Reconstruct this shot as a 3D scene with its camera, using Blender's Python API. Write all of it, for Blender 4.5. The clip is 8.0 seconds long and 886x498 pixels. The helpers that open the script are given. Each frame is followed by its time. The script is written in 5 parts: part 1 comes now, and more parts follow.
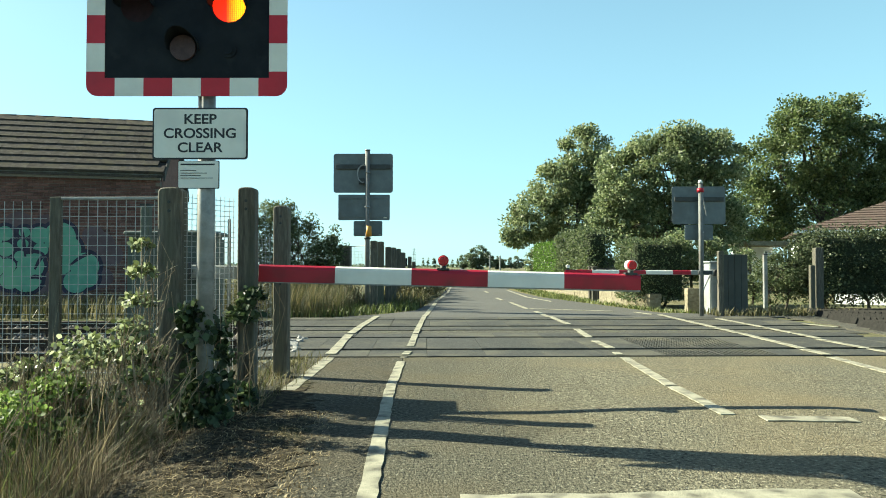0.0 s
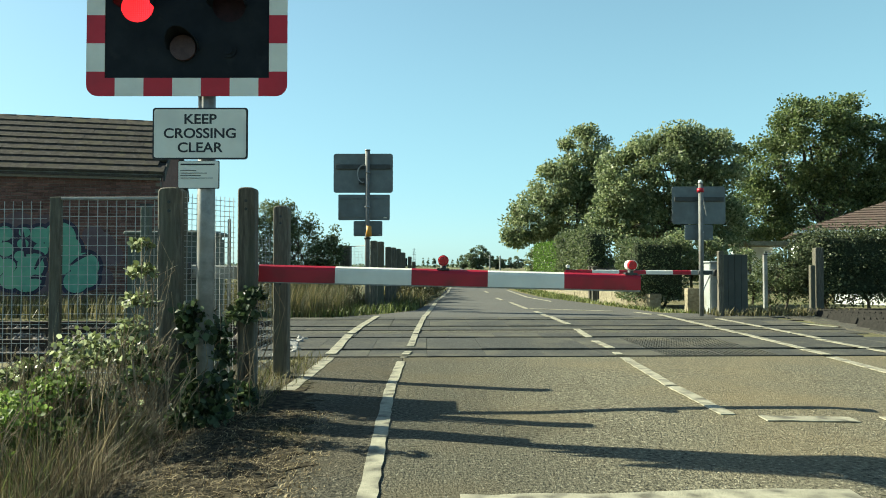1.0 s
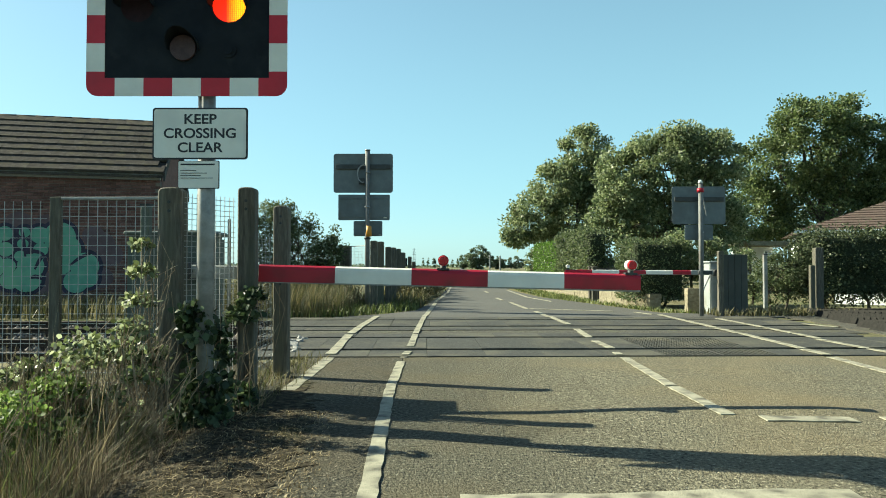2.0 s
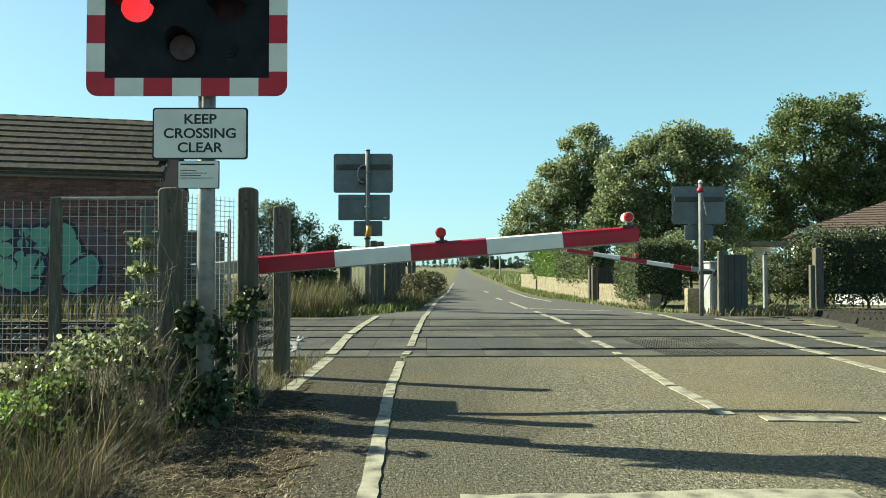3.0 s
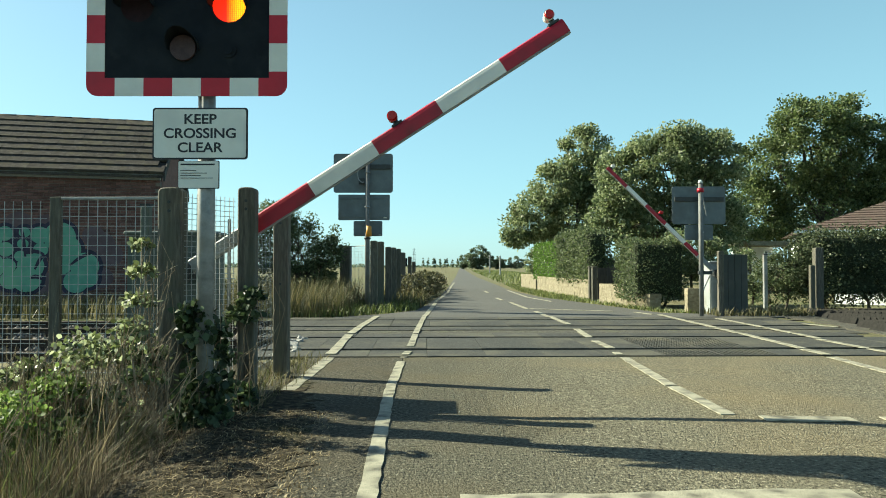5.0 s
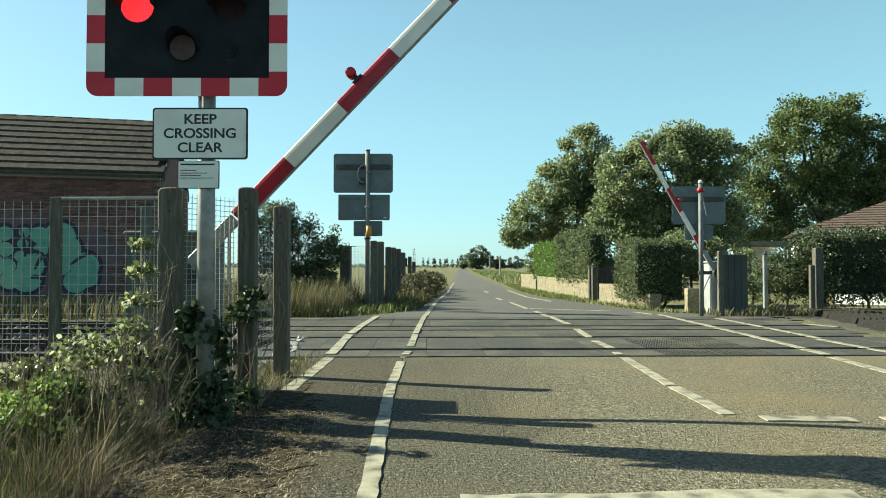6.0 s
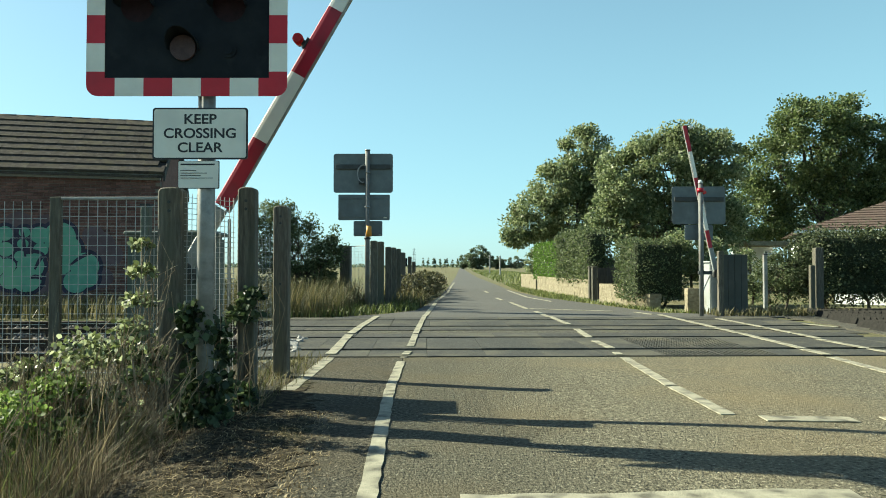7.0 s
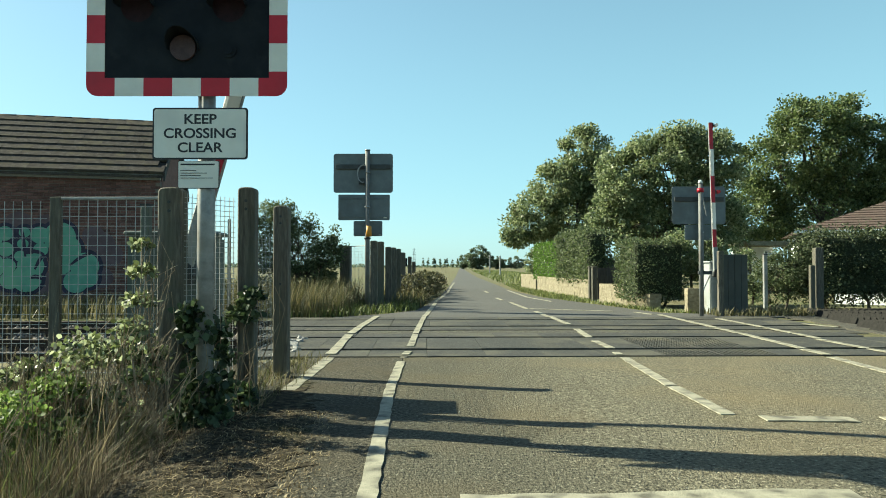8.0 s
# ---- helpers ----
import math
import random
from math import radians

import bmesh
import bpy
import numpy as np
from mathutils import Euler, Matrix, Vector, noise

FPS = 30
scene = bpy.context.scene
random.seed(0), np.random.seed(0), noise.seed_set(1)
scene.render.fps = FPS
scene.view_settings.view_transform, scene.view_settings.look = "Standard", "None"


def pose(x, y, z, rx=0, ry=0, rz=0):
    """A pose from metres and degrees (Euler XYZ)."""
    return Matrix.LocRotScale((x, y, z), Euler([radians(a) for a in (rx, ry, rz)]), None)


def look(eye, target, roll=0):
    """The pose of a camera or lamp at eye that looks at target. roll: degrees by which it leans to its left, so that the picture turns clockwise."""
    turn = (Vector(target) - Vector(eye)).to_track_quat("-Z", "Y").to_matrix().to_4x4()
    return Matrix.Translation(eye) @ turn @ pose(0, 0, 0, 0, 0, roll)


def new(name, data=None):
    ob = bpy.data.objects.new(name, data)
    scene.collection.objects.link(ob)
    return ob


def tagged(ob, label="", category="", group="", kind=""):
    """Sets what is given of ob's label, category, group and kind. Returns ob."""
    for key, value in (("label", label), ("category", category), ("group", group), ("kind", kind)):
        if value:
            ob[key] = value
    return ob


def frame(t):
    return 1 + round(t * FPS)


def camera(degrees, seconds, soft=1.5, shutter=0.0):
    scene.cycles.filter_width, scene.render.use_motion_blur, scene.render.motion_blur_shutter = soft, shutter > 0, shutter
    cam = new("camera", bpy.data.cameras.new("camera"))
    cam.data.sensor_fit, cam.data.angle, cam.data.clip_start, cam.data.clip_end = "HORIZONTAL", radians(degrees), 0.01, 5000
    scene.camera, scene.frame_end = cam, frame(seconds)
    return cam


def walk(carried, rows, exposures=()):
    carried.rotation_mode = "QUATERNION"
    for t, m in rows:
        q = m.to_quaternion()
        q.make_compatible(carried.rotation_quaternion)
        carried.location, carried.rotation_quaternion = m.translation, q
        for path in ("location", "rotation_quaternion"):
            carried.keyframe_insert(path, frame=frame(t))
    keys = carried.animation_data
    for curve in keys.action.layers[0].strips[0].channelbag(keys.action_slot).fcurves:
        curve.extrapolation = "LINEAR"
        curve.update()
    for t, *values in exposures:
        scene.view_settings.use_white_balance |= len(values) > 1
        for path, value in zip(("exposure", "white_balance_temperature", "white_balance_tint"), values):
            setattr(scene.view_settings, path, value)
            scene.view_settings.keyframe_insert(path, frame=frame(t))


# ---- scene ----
cam = camera(64.0, 8.0, soft=0.95)
EYE = pose(0, 0, 1.0, 91.416, 0, 0)
walk(cam, [(0.0, EYE), (8.0, EYE)], exposures=[(0.0, 1.69, 6900, -5), (0.4, 1.53, 6900, -5), (1.0, 1.43, 6900, -5), (8.0, 1.43, 6900, -5)])

# world and sun: low sun from the left, slightly ahead
SUN_EL, SUN_AZ = radians(32.7), math.atan2(-0.955, 0.297)
world = bpy.data.worlds.new("sky")
scene.world = world
world.use_nodes = True
wn = world.node_tree.nodes
sky = wn.new("ShaderNodeTexSky")
sky.sky_type, sky.sun_disc = "NISHITA", False
sky.sun_elevation, sky.sun_rotation = SUN_EL, SUN_AZ
sky.air_density, sky.dust_density, sky.ozone_density = 0.8, 0.7, 3.0
# pale haze low in the sky, fading towards the zenith
haze = wn.new("ShaderNodeMixRGB")
haze.inputs[2].default_value = (2.4, 4.65, 5.6, 1)
up = wn.new("ShaderNodeSeparateXYZ")
world.node_tree.links.new(wn.new("ShaderNodeTexCoord").outputs["Generated"], up.inputs[0])
fade = wn.new("ShaderNodeMapRange")
fade.inputs[1].default_value, fade.inputs[2].default_value = 0.12, 0.7
fade.inputs[3].default_value, fade.inputs[4].default_value = 0.58, 0.0
world.node_tree.links.new(up.outputs[2], fade.inputs[0])
world.node_tree.links.new(fade.outputs[0], haze.inputs[0])
world.node_tree.links.new(sky.outputs[0], haze.inputs[1])
world.node_tree.links.new(haze.outputs[0], wn["Background"].inputs[0])
wn["Background"].inputs[1].default_value = 0.072
sun = new("sun", bpy.data.lights.new("sun", "SUN"))
sun.data.energy, sun.data.angle, sun.data.color = 5.0, radians(0.53), (1.0, 0.94, 0.82)
sun.matrix_world = look((math.sin(SUN_AZ) * math.cos(SUN_EL), math.cos(SUN_AZ) * math.cos(SUN_EL), math.sin(SUN_EL)), (0, 0, 0))
RNG = np.random.default_rng(7)


# ---- materials ----
def nodes_of(name):
    m = bpy.data.materials.new(name)
    m.use_nodes = True
    nt = m.node_tree
    return m, nt, nt.nodes["Principled BSDF"]


def surface(name, stops, rough=0.8, metal=0.0, scale=8.0, bump=0.2, dist=0.01, fine=90.0, stain=None, stain_scale=1.5,
            stain_at=(0.5, 0.7), piece=0.0, stretch=(1, 1, 1), spec=0.4, island=False):
    """Noise colour ramp over stops [(pos, rgb)], a second scale of stains, piece-to-piece variation and fine relief."""
    m, nt, bsdf = nodes_of(name)
    N, L = nt.nodes.new, nt.links.new
    tc = N("ShaderNodeTexCoord")
    mp = N("ShaderNodeMapping")
    mp.inputs["Scale"].default_value = stretch
    L(tc.outputs["Object"], mp.inputs["Vector"])
    if piece:
        rnd = N("ShaderNodeNewGeometry" if island else "ShaderNodeObjectInfo")
        rout = rnd.outputs["Random Per Island" if island else "Random"]
        sh = N("ShaderNodeVectorMath")
        sh.operation = "ADD"
        sc = N("ShaderNodeMath")
        sc.operation = "MULTIPLY"
        sc.inputs[1].default_value = 37.0
        L(rout, sc.inputs[0])
        L(mp.outputs[0], sh.inputs[0])
        L(sc.outputs[0], sh.inputs[1])
        vec = sh.outputs[0]
    else:
        vec = mp.outputs[0]
    n1 = N("ShaderNodeTexNoise")
    n1.inputs["Scale"].default_value, n1.inputs["Detail"].default_value, n1.inputs["Roughness"].default_value = scale, 8, 0.65
    L(vec, n1.inputs["Vector"])
    ramp = N("ShaderNodeValToRGB")
    els = ramp.color_ramp.elements
    els[0].position, els[0].color = stops[0][0], (*stops[0][1], 1)
    els[1].position, els[1].color = stops[-1][0], (*stops[-1][1], 1)
    for p, c in stops[1:-1]:
        els.new(p).color = (*c, 1)
    L(n1.outputs[0], ramp.inputs[0])
    col = ramp.outputs[0]
    if stain:
        n2 = N("ShaderNodeTexNoise")
        n2.inputs["Scale"].default_value, n2.inputs["Detail"].default_value = stain_scale, 6
        L(vec, n2.inputs["Vector"])
        mr = N("ShaderNodeMapRange")
        mr.inputs[1].default_value, mr.inputs[2].default_value = stain_at
        L(n2.outputs[0], mr.inputs[0])
        mix = N("ShaderNodeMixRGB")
        mix.inputs[2].default_value = (*stain, 1)
        L(mr.outputs[0], mix.inputs[0])
        L(col, mix.inputs[1])
        col = mix.outputs[0]
    if piece:
        hsv = N("ShaderNodeHueSaturation")
        mr2 = N("ShaderNodeMapRange")
        mr2.inputs[3].default_value, mr2.inputs[4].default_value = 1 - piece, 1 + piece
        L(rout, mr2.inputs[0])
        L(mr2.outputs[0], hsv.inputs["Value"])
        L(col, hsv.inputs["Color"])
        col = hsv.outputs[0]
    L(col, bsdf.inputs["Base Color"])
    bsdf.inputs["Roughness"].default_value, bsdf.inputs["Metallic"].default_value = rough, metal
    bsdf.inputs["Specular IOR Level"].default_value = spec
    if bump:
        n3 = N("ShaderNodeTexNoise")
        n3.inputs["Scale"].default_value, n3.inputs["Detail"].default_value = fine, 4
        L(vec, n3.inputs["Vector"])
        bp = N("ShaderNodeBump")
        bp.inputs["Strength"].default_value, bp.inputs["Distance"].default_value = bump, dist
        L(n3.outputs[0], bp.inputs["Height"])
        L(bp.outputs[0], bsdf.inputs["Normal"])
    return m


def leafy(name, dark, mid, light, glow=0.35, rough=0.45):
    """Leaves: colour varies leaf by leaf, with light passing through the blade."""
    m, nt, bsdf = nodes_of(name)
    N, L = nt.nodes.new, nt.links.new
    geo = N("ShaderNodeNewGeometry")
    ramp = N("ShaderNodeValToRGB")
    els = ramp.color_ramp.elements
    els[0].position, els[0].color = 0.0, (*dark, 1)
    els[1].position, els[1].color = 1.0, (*light, 1)
    els.new(0.55).color = (*mid, 1)
    L(geo.outputs["Random Per Island"], ramp.inputs[0])
    L(ramp.outputs[0], bsdf.inputs["Base Color"])
    bsdf.inputs["Roughness"].default_value = rough
    tr = N("ShaderNodeBsdfTranslucent")
    L(ramp.outputs[0], tr.inputs["Color"])
    mx = N("ShaderNodeMixShader")
    mx.inputs[0].default_value = glow
    out = nt.nodes["Material Output"]
    L(bsdf.outputs[0], mx.inputs[1])
    L(tr.outputs[0], mx.inputs[2])
    L(mx.outputs[0], out.inputs["Surface"])
    return m


def glowing(name, rgb, rgb2, strength):
    """LED lamp: a grid of bright dots on a red board, warmer towards one side."""
    m, nt, bsdf = nodes_of(name)
    N, L = nt.nodes.new, nt.links.new
    tc = N("ShaderNodeTexCoord")
    vor = N("ShaderNodeTexVoronoi")
    vor.inputs["Scale"].default_value, vor.inputs["Randomness"].default_value = 75, 0.15
    L(tc.outputs["Object"], vor.inputs["Vector"])
    mr = N("ShaderNodeMapRange")
    mr.inputs[1].default_value, mr.inputs[2].default_value = 0.25, 0.6
    mr.inputs[3].default_value, mr.inputs[4].default_value = strength * 1.5, strength * 0.28
    L(vor.outputs["Distance"], mr.inputs[0])
    sep = N("ShaderNodeSeparateXYZ")
    L(tc.outputs["Object"], sep.inputs[0])
    sx = N("ShaderNodeMapRange")
    sx.inputs[1].default_value, sx.inputs[2].default_value = -0.035, 0.045
    L(sep.outputs[0], sx.inputs[0])
    mix = N("ShaderNodeMixRGB")
    mix.inputs[1].default_value, mix.inputs[2].default_value = (*rgb, 1), (*rgb2, 1)
    L(sx.outputs[0], mix.inputs[0])
    bsdf.inputs["Base Color"].default_value = (0.3, 0.02, 0.02, 1)
    L(mix.outputs[0], bsdf.inputs["Emission Color"])
    L(mr.outputs[0], bsdf.inputs["Emission Strength"])
    return m


M_ASPHALT = surface("asphalt_worn", [(0.36, (0.03, 0.028, 0.02)), (0.46, (0.12, 0.11, 0.077)), (0.56, (0.155, 0.142, 0.098)), (0.66, (0.33, 0.305, 0.22))], 0.95,
                    scale=42, bump=1.0, dist=0.02, fine=75, stain=(0.19, 0.15, 0.085), stain_scale=0.6, stain_at=(0.46, 0.85), spec=0.15)


def lane_darkening(m, x0, x1, rgb, amount):
    """Darker tone along the road, fading from x0 to x1, broken up by noise."""
    nt = m.node_tree
    N, L = nt.nodes.new, nt.links.new
    bsdf = nt.nodes["Principled BSDF"]
    col = bsdf.inputs["Base Color"].links[0].from_socket
    tc, sep, nz, add, mr, mx = (N(k) for k in ("ShaderNodeTexCoord", "ShaderNodeSeparateXYZ", "ShaderNodeTexNoise", "ShaderNodeMath", "ShaderNodeMapRange", "ShaderNodeMixRGB"))
    nz.inputs["Scale"].default_value = 1.1
    L(tc.outputs["Object"], sep.inputs[0])
    L(tc.outputs["Object"], nz.inputs["Vector"])
    L(sep.outputs[0], add.inputs[0])
    L(nz.outputs[0], add.inputs[1])
    mr.inputs[1].default_value, mr.inputs[2].default_value = x0 + 0.5, x1 + 0.5
    mr.inputs[3].default_value, mr.inputs[4].default_value = amount, 0.0
    L(add.outputs[0], mr.inputs[0])
    L(mr.outputs[0], mx.inputs[0])
    mx.blend_type = "MULTIPLY"
    L(col, mx.inputs[1])
    mx.inputs[2].default_value = (*rgb, 1)
    L(mx.outputs[0], bsdf.inputs["Base Color"])


lane_darkening(M_ASPHALT, 0.1, 1.3, (0.55, 0.57, 0.6), 0.75)
M_ASPHALT_OLD = surface("asphalt_old", [(0.36, (0.02, 0.019, 0.014)), (0.48, (0.065, 0.06, 0.044)), (0.58, (0.09, 0.083, 0.06)), (0.68, (0.22, 0.2, 0.15))], 0.95,
                        scale=40, bump=1.0, dist=0.02, fine=70, stain=(0.075, 0.063, 0.04), stain_scale=1.4, stain_at=(0.45, 0.75), spec=0.15)
M_ASPHALT_DARK = surface("asphalt_far", [(0.3, (0.042, 0.042, 0.038)), (0.7, (0.105, 0.1, 0.085))], 0.85, scale=30, bump=0.4,
                         fine=90, stain=(0.085, 0.083, 0.073), stain_scale=0.4)
M_INFILL = surface("asphalt_infill", [(0.3, (0.025, 0.025, 0.022)), (0.7, (0.11, 0.1, 0.075))], 0.95, scale=14, bump=0.9, dist=0.03,
                   fine=40, stain=(0.08, 0.078, 0.045), stain_scale=3)
M_DECK = surface("deck_rubber", [(0.3, (0.03, 0.031, 0.028)), (0.7, (0.075, 0.074, 0.064))], 0.8, spec=0.2, scale=22, bump=0.7, fine=55,
                 stain=(0.10, 0.094, 0.07), stain_scale=1.2, piece=0.06)
M_LINE = surface("road_paint", [(0.3, (0.2, 0.19, 0.135)), (0.6, (0.33, 0.31, 0.23))], 0.75, scale=18, bump=0.4, fine=90,
                 stain=(0.1, 0.093, 0.068), stain_scale=9, stain_at=(0.47, 0.66))
M_RAIL = surface("rail_steel", [(0.3, (0.02, 0.014, 0.011)), (0.7, (0.05, 0.036, 0.027))], 0.7, 0.2, scale=5, fine=60)
M_GROUND = surface("field_ground", [(0.3, (0.055, 0.06, 0.022)), (0.55, (0.12, 0.105, 0.045)), (0.75, (0.22, 0.18, 0.085))], 0.95, scale=3,
                   bump=0.6, dist=0.05, fine=20, stain=(0.09, 0.11, 0.035), stain_scale=0.25)
M_DIRT = surface("dirt_verge", [(0.3, (0.016, 0.014, 0.009)), (0.52, (0.048, 0.04, 0.026)), (0.7, (0.15, 0.125, 0.082))], 1.0, spec=0.1, scale=14,
                 bump=0.9, dist=0.03, fine=50, stain=(0.04, 0.042, 0.018), stain_scale=1.3)
M_BALLAST = surface("ballast", [(0.3, (0.06, 0.05, 0.042)), (0.7, (0.23, 0.2, 0.17))], 0.9, scale=20, bump=1.0, dist=0.06, fine=22, piece=0.4, island=True)
M_WOOD = surface("weathered_timber", [(0.3, (0.045, 0.04, 0.032)), (0.5, (0.10, 0.09, 0.07)), (0.7, (0.18, 0.165, 0.13))], 0.85, scale=9,
                 bump=0.6, dist=0.012, fine=30, stretch=(6, 6, 0.6), stain=(0.085, 0.085, 0.06), stain_scale=0.9, piece=0.12)
M_GALV = surface("galvanised_steel", [(0.35, (0.2, 0.205, 0.2)), (0.65, (0.33, 0.335, 0.325))], 0.55, 0.4, scale=14, bump=0.1, fine=60,
                 stain=(0.22, 0.2, 0.17), stain_scale=3)
M_POLE = surface("pole_dull_grey", [(0.35, (0.11, 0.115, 0.11)), (0.65, (0.18, 0.185, 0.18))], 0.7, 0.2, scale=10, bump=0.1, stain=(0.13, 0.11, 0.09), stain_scale=3)
M_MESHWIRE = surface("wire_galvanised", [(0.35, (0.27, 0.275, 0.265)), (0.65, (0.42, 0.425, 0.41))], 0.6, 0.2, scale=14, bump=0)
M_SIGN_BACK = surface("sign_back_grey", [(0.35, (0.10, 0.12, 0.125)), (0.65, (0.14, 0.165, 0.17))], 0.55, scale=5, bump=0.05, stain=(0.09, 0.1, 0.1), stain_scale=2)
M_TAR = surface("tarred_timber", [(0.3, (0.01, 0.01, 0.009)), (0.7, (0.028, 0.026, 0.023))], 0.9, spec=0.15, scale=12, bump=0.4)
M_CABINET = surface("machine_paint", [(0.35, (0.22, 0.24, 0.23)), (0.65, (0.3, 0.32, 0.31))], 0.55, scale=4, bump=0.1, stain=(0.2, 0.2, 0.17), stain_scale=2)
M_MACHINE = surface("machine_green", [(0.35, (0.06, 0.08, 0.07)), (0.65, (0.10, 0.125, 0.11))], 0.6, scale=4, bump=0.1, stain=(0.05, 0.06, 0.045), stain_scale=2)
M_PANEL = surface("panel_grey", [(0.35, (0.045, 0.049, 0.043)), (0.65, (0.07, 0.074, 0.066))], 0.75, scale=4, bump=0.1, stain=(0.04, 0.045, 0.035), stain_scale=2)
M_DARKSTEEL = surface("dark_steel", [(0.35, (0.025, 0.028, 0.028)), (0.65, (0.05, 0.055, 0.055))], 0.6, scale=8, bump=0.1)
M_BOARD = surface("signal_black", [(0.35, (0.011, 0.014, 0.018)), (0.7, (0.02, 0.024, 0.028))], 0.85, spec=0.12, scale=5, bump=0.1, fine=40, stain=(0.03, 0.034, 0.034), stain_scale=9, stain_at=(0.62, 0.85))
M_RED = surface("sheet_red", [(0.35, (0.43, 0.008, 0.022)), (0.65, (0.50, 0.012, 0.03))], 0.45, scale=5, bump=0.03, stain=(0.36, 0.01, 0.024), stain_scale=3)
M_WHITE = surface("sheet_white", [(0.35, (0.68, 0.67, 0.59)), (0.65, (0.76, 0.75, 0.67))], 0.45, scale=5, bump=0.03, stain=(0.62, 0.61, 0.55), stain_scale=3)
M_BLACKINK = surface("black_print", [(0.35, (0.015, 0.015, 0.018)), (0.65, (0.025, 0.025, 0.028))], 0.5, bump=0)
M_BOOMRED = surface("boom_red", [(0.35, (0.31, 0.006, 0.019)), (0.65, (0.37, 0.009, 0.026))], 0.4, scale=4, bump=0.05, stain=(0.2, 0.012, 0.018), stain_scale=5)
M_BOOMWHITE = surface("boom_white", [(0.35, (0.66, 0.64, 0.57)), (0.65, (0.76, 0.74, 0.66))], 0.35, scale=4, bump=0.05, stain=(0.58, 0.57, 0.52), stain_scale=5, stain_at=(0.58, 0.8))
M_LENS_RED = surface("lens_red", [(0.35, (0.42, 0.01, 0.012)), (0.65, (0.5, 0.015, 0.02))], 0.2, scale=30, bump=0.3, fine=150)
M_LENS_DARK = surface("lens_unlit", [(0.35, (0.014, 0.006, 0.008)), (0.65, (0.026, 0.01, 0.013))], 0.6, spec=0.15, scale=20, bump=0.2, fine=120)
M_LENS_AMBER = surface("lens_amber", [(0.35, (0.05, 0.03, 0.03)), (0.65, (0.085, 0.05, 0.048))], 0.5, spec=0.2, scale=20, bump=0.3, fine=120)
M_LED_L = glowing("led_red", (1.0, 0.012, 0.022), (1.0, 0.015, 0.03), 0.9)
# right lamp: sun on its lens put into the glow as an orange side
M_LED_R = glowing("led_red_sunlit", (1.0, 0.008, 0.004), (1.0, 0.26, 0.01), 1.1)
M_ORANGE = surface("orange_plastic", [(0.35, (0.5, 0.22, 0.03)), (0.65, (0.6, 0.28, 0.05))], 0.5, bump=0.05)
M_CONCRETE = surface("broken_concrete", [(0.3, (0.2, 0.19, 0.17)), (0.7, (0.42, 0.41, 0.38))], 0.9, scale=9, bump=0.6, fine=40)
M_BRICK = surface("brick_red", [(0.3, (0.085, 0.042, 0.034)), (0.6, (0.16, 0.08, 0.066)), (0.75, (0.23, 0.135, 0.11))], 0.9, scale=12, bump=0.4, fine=60, piece=0.3)
M_BRICK_R = surface("brick_red_joined", [(0.3, (0.085, 0.042, 0.034)), (0.6, (0.16, 0.08, 0.066)), (0.75, (0.23, 0.135, 0.11))], 0.9, scale=12, bump=0.4, fine=60, piece=0.3, island=True)
M_MORTAR = surface("mortar", [(0.3, (0.16, 0.14, 0.12)), (0.7, (0.26, 0.23, 0.2))], 0.95, scale=20, bump=0.4)
M_TILE = surface("roof_tile_brown", [(0.3, (0.034, 0.03, 0.027)), (0.55, (0.06, 0.054, 0.048)), (0.75, (0.11, 0.1, 0.09))], 1.0, spec=0.05, scale=7, bump=0.4, fine=50,
                 stain=(0.08, 0.072, 0.05), stain_scale=2.5, piece=0.07)
M_TILE_RED = surface("roof_tile_red", [(0.3, (0.075, 0.05, 0.04)), (0.7, (0.125, 0.084, 0.068))], 0.85, scale=7, bump=0.3, stain=(0.08, 0.06, 0.045), stain_scale=1.5)
M_GUTTER = surface("grey_fascia", [(0.35, (0.22, 0.25, 0.26)), (0.65, (0.3, 0.33, 0.34))], 0.5, scale=6, bump=0.05)
M_RENDER = surface("white_render", [(0.35, (0.72, 0.73, 0.74)), (0.65, (0.82, 0.83, 0.83))], 0.8, scale=4, bump=0.2, stain=(0.6, 0.6, 0.57), stain_scale=0.8)
M_STONE = surface("pale_stone", [(0.3, (0.11, 0.094, 0.06)), (0.5, (0.205, 0.176, 0.116)), (0.7, (0.31, 0.275, 0.19))], 0.9, scale=11, bump=0.9, dist=0.03, fine=24,
                  stain=(0.2, 0.175, 0.115), stain_scale=3.5, piece=0.07)
M_BARK = surface("bark", [(0.3, (0.04, 0.033, 0.025)), (0.7, (0.12, 0.1, 0.075))], 0.95, scale=6, bump=0.8, dist=0.03, fine=20, stretch=(4, 4, 0.7))
M_FENCEDARK = surface("creosoted_boards", [(0.3, (0.03, 0.029, 0.026)), (0.7, (0.075, 0.07, 0.06))], 0.85, scale=6, bump=0.4, stretch=(5, 5, 0.5), piece=0.2)
M_GRAF_GREEN = surface("spray_green", [(0.35, (0.09, 0.26, 0.18)), (0.65, (0.14, 0.34, 0.23))], 0.6, scale=3, bump=0.2, stain=(0.2, 0.4, 0.24), stain_scale=0.8)
M_GRAF_BLACK = surface("spray_black", [(0.35, (0.018, 0.015, 0.03)), (0.65, (0.04, 0.03, 0.06))], 0.6, scale=6, bump=0.2)
M_GRAF_LILAC = surface("spray_lilac", [(0.3, (0.085, 0.05, 0.054)), (0.7, (0.145, 0.095, 0.1))], 0.7, scale=4, bump=0.2)
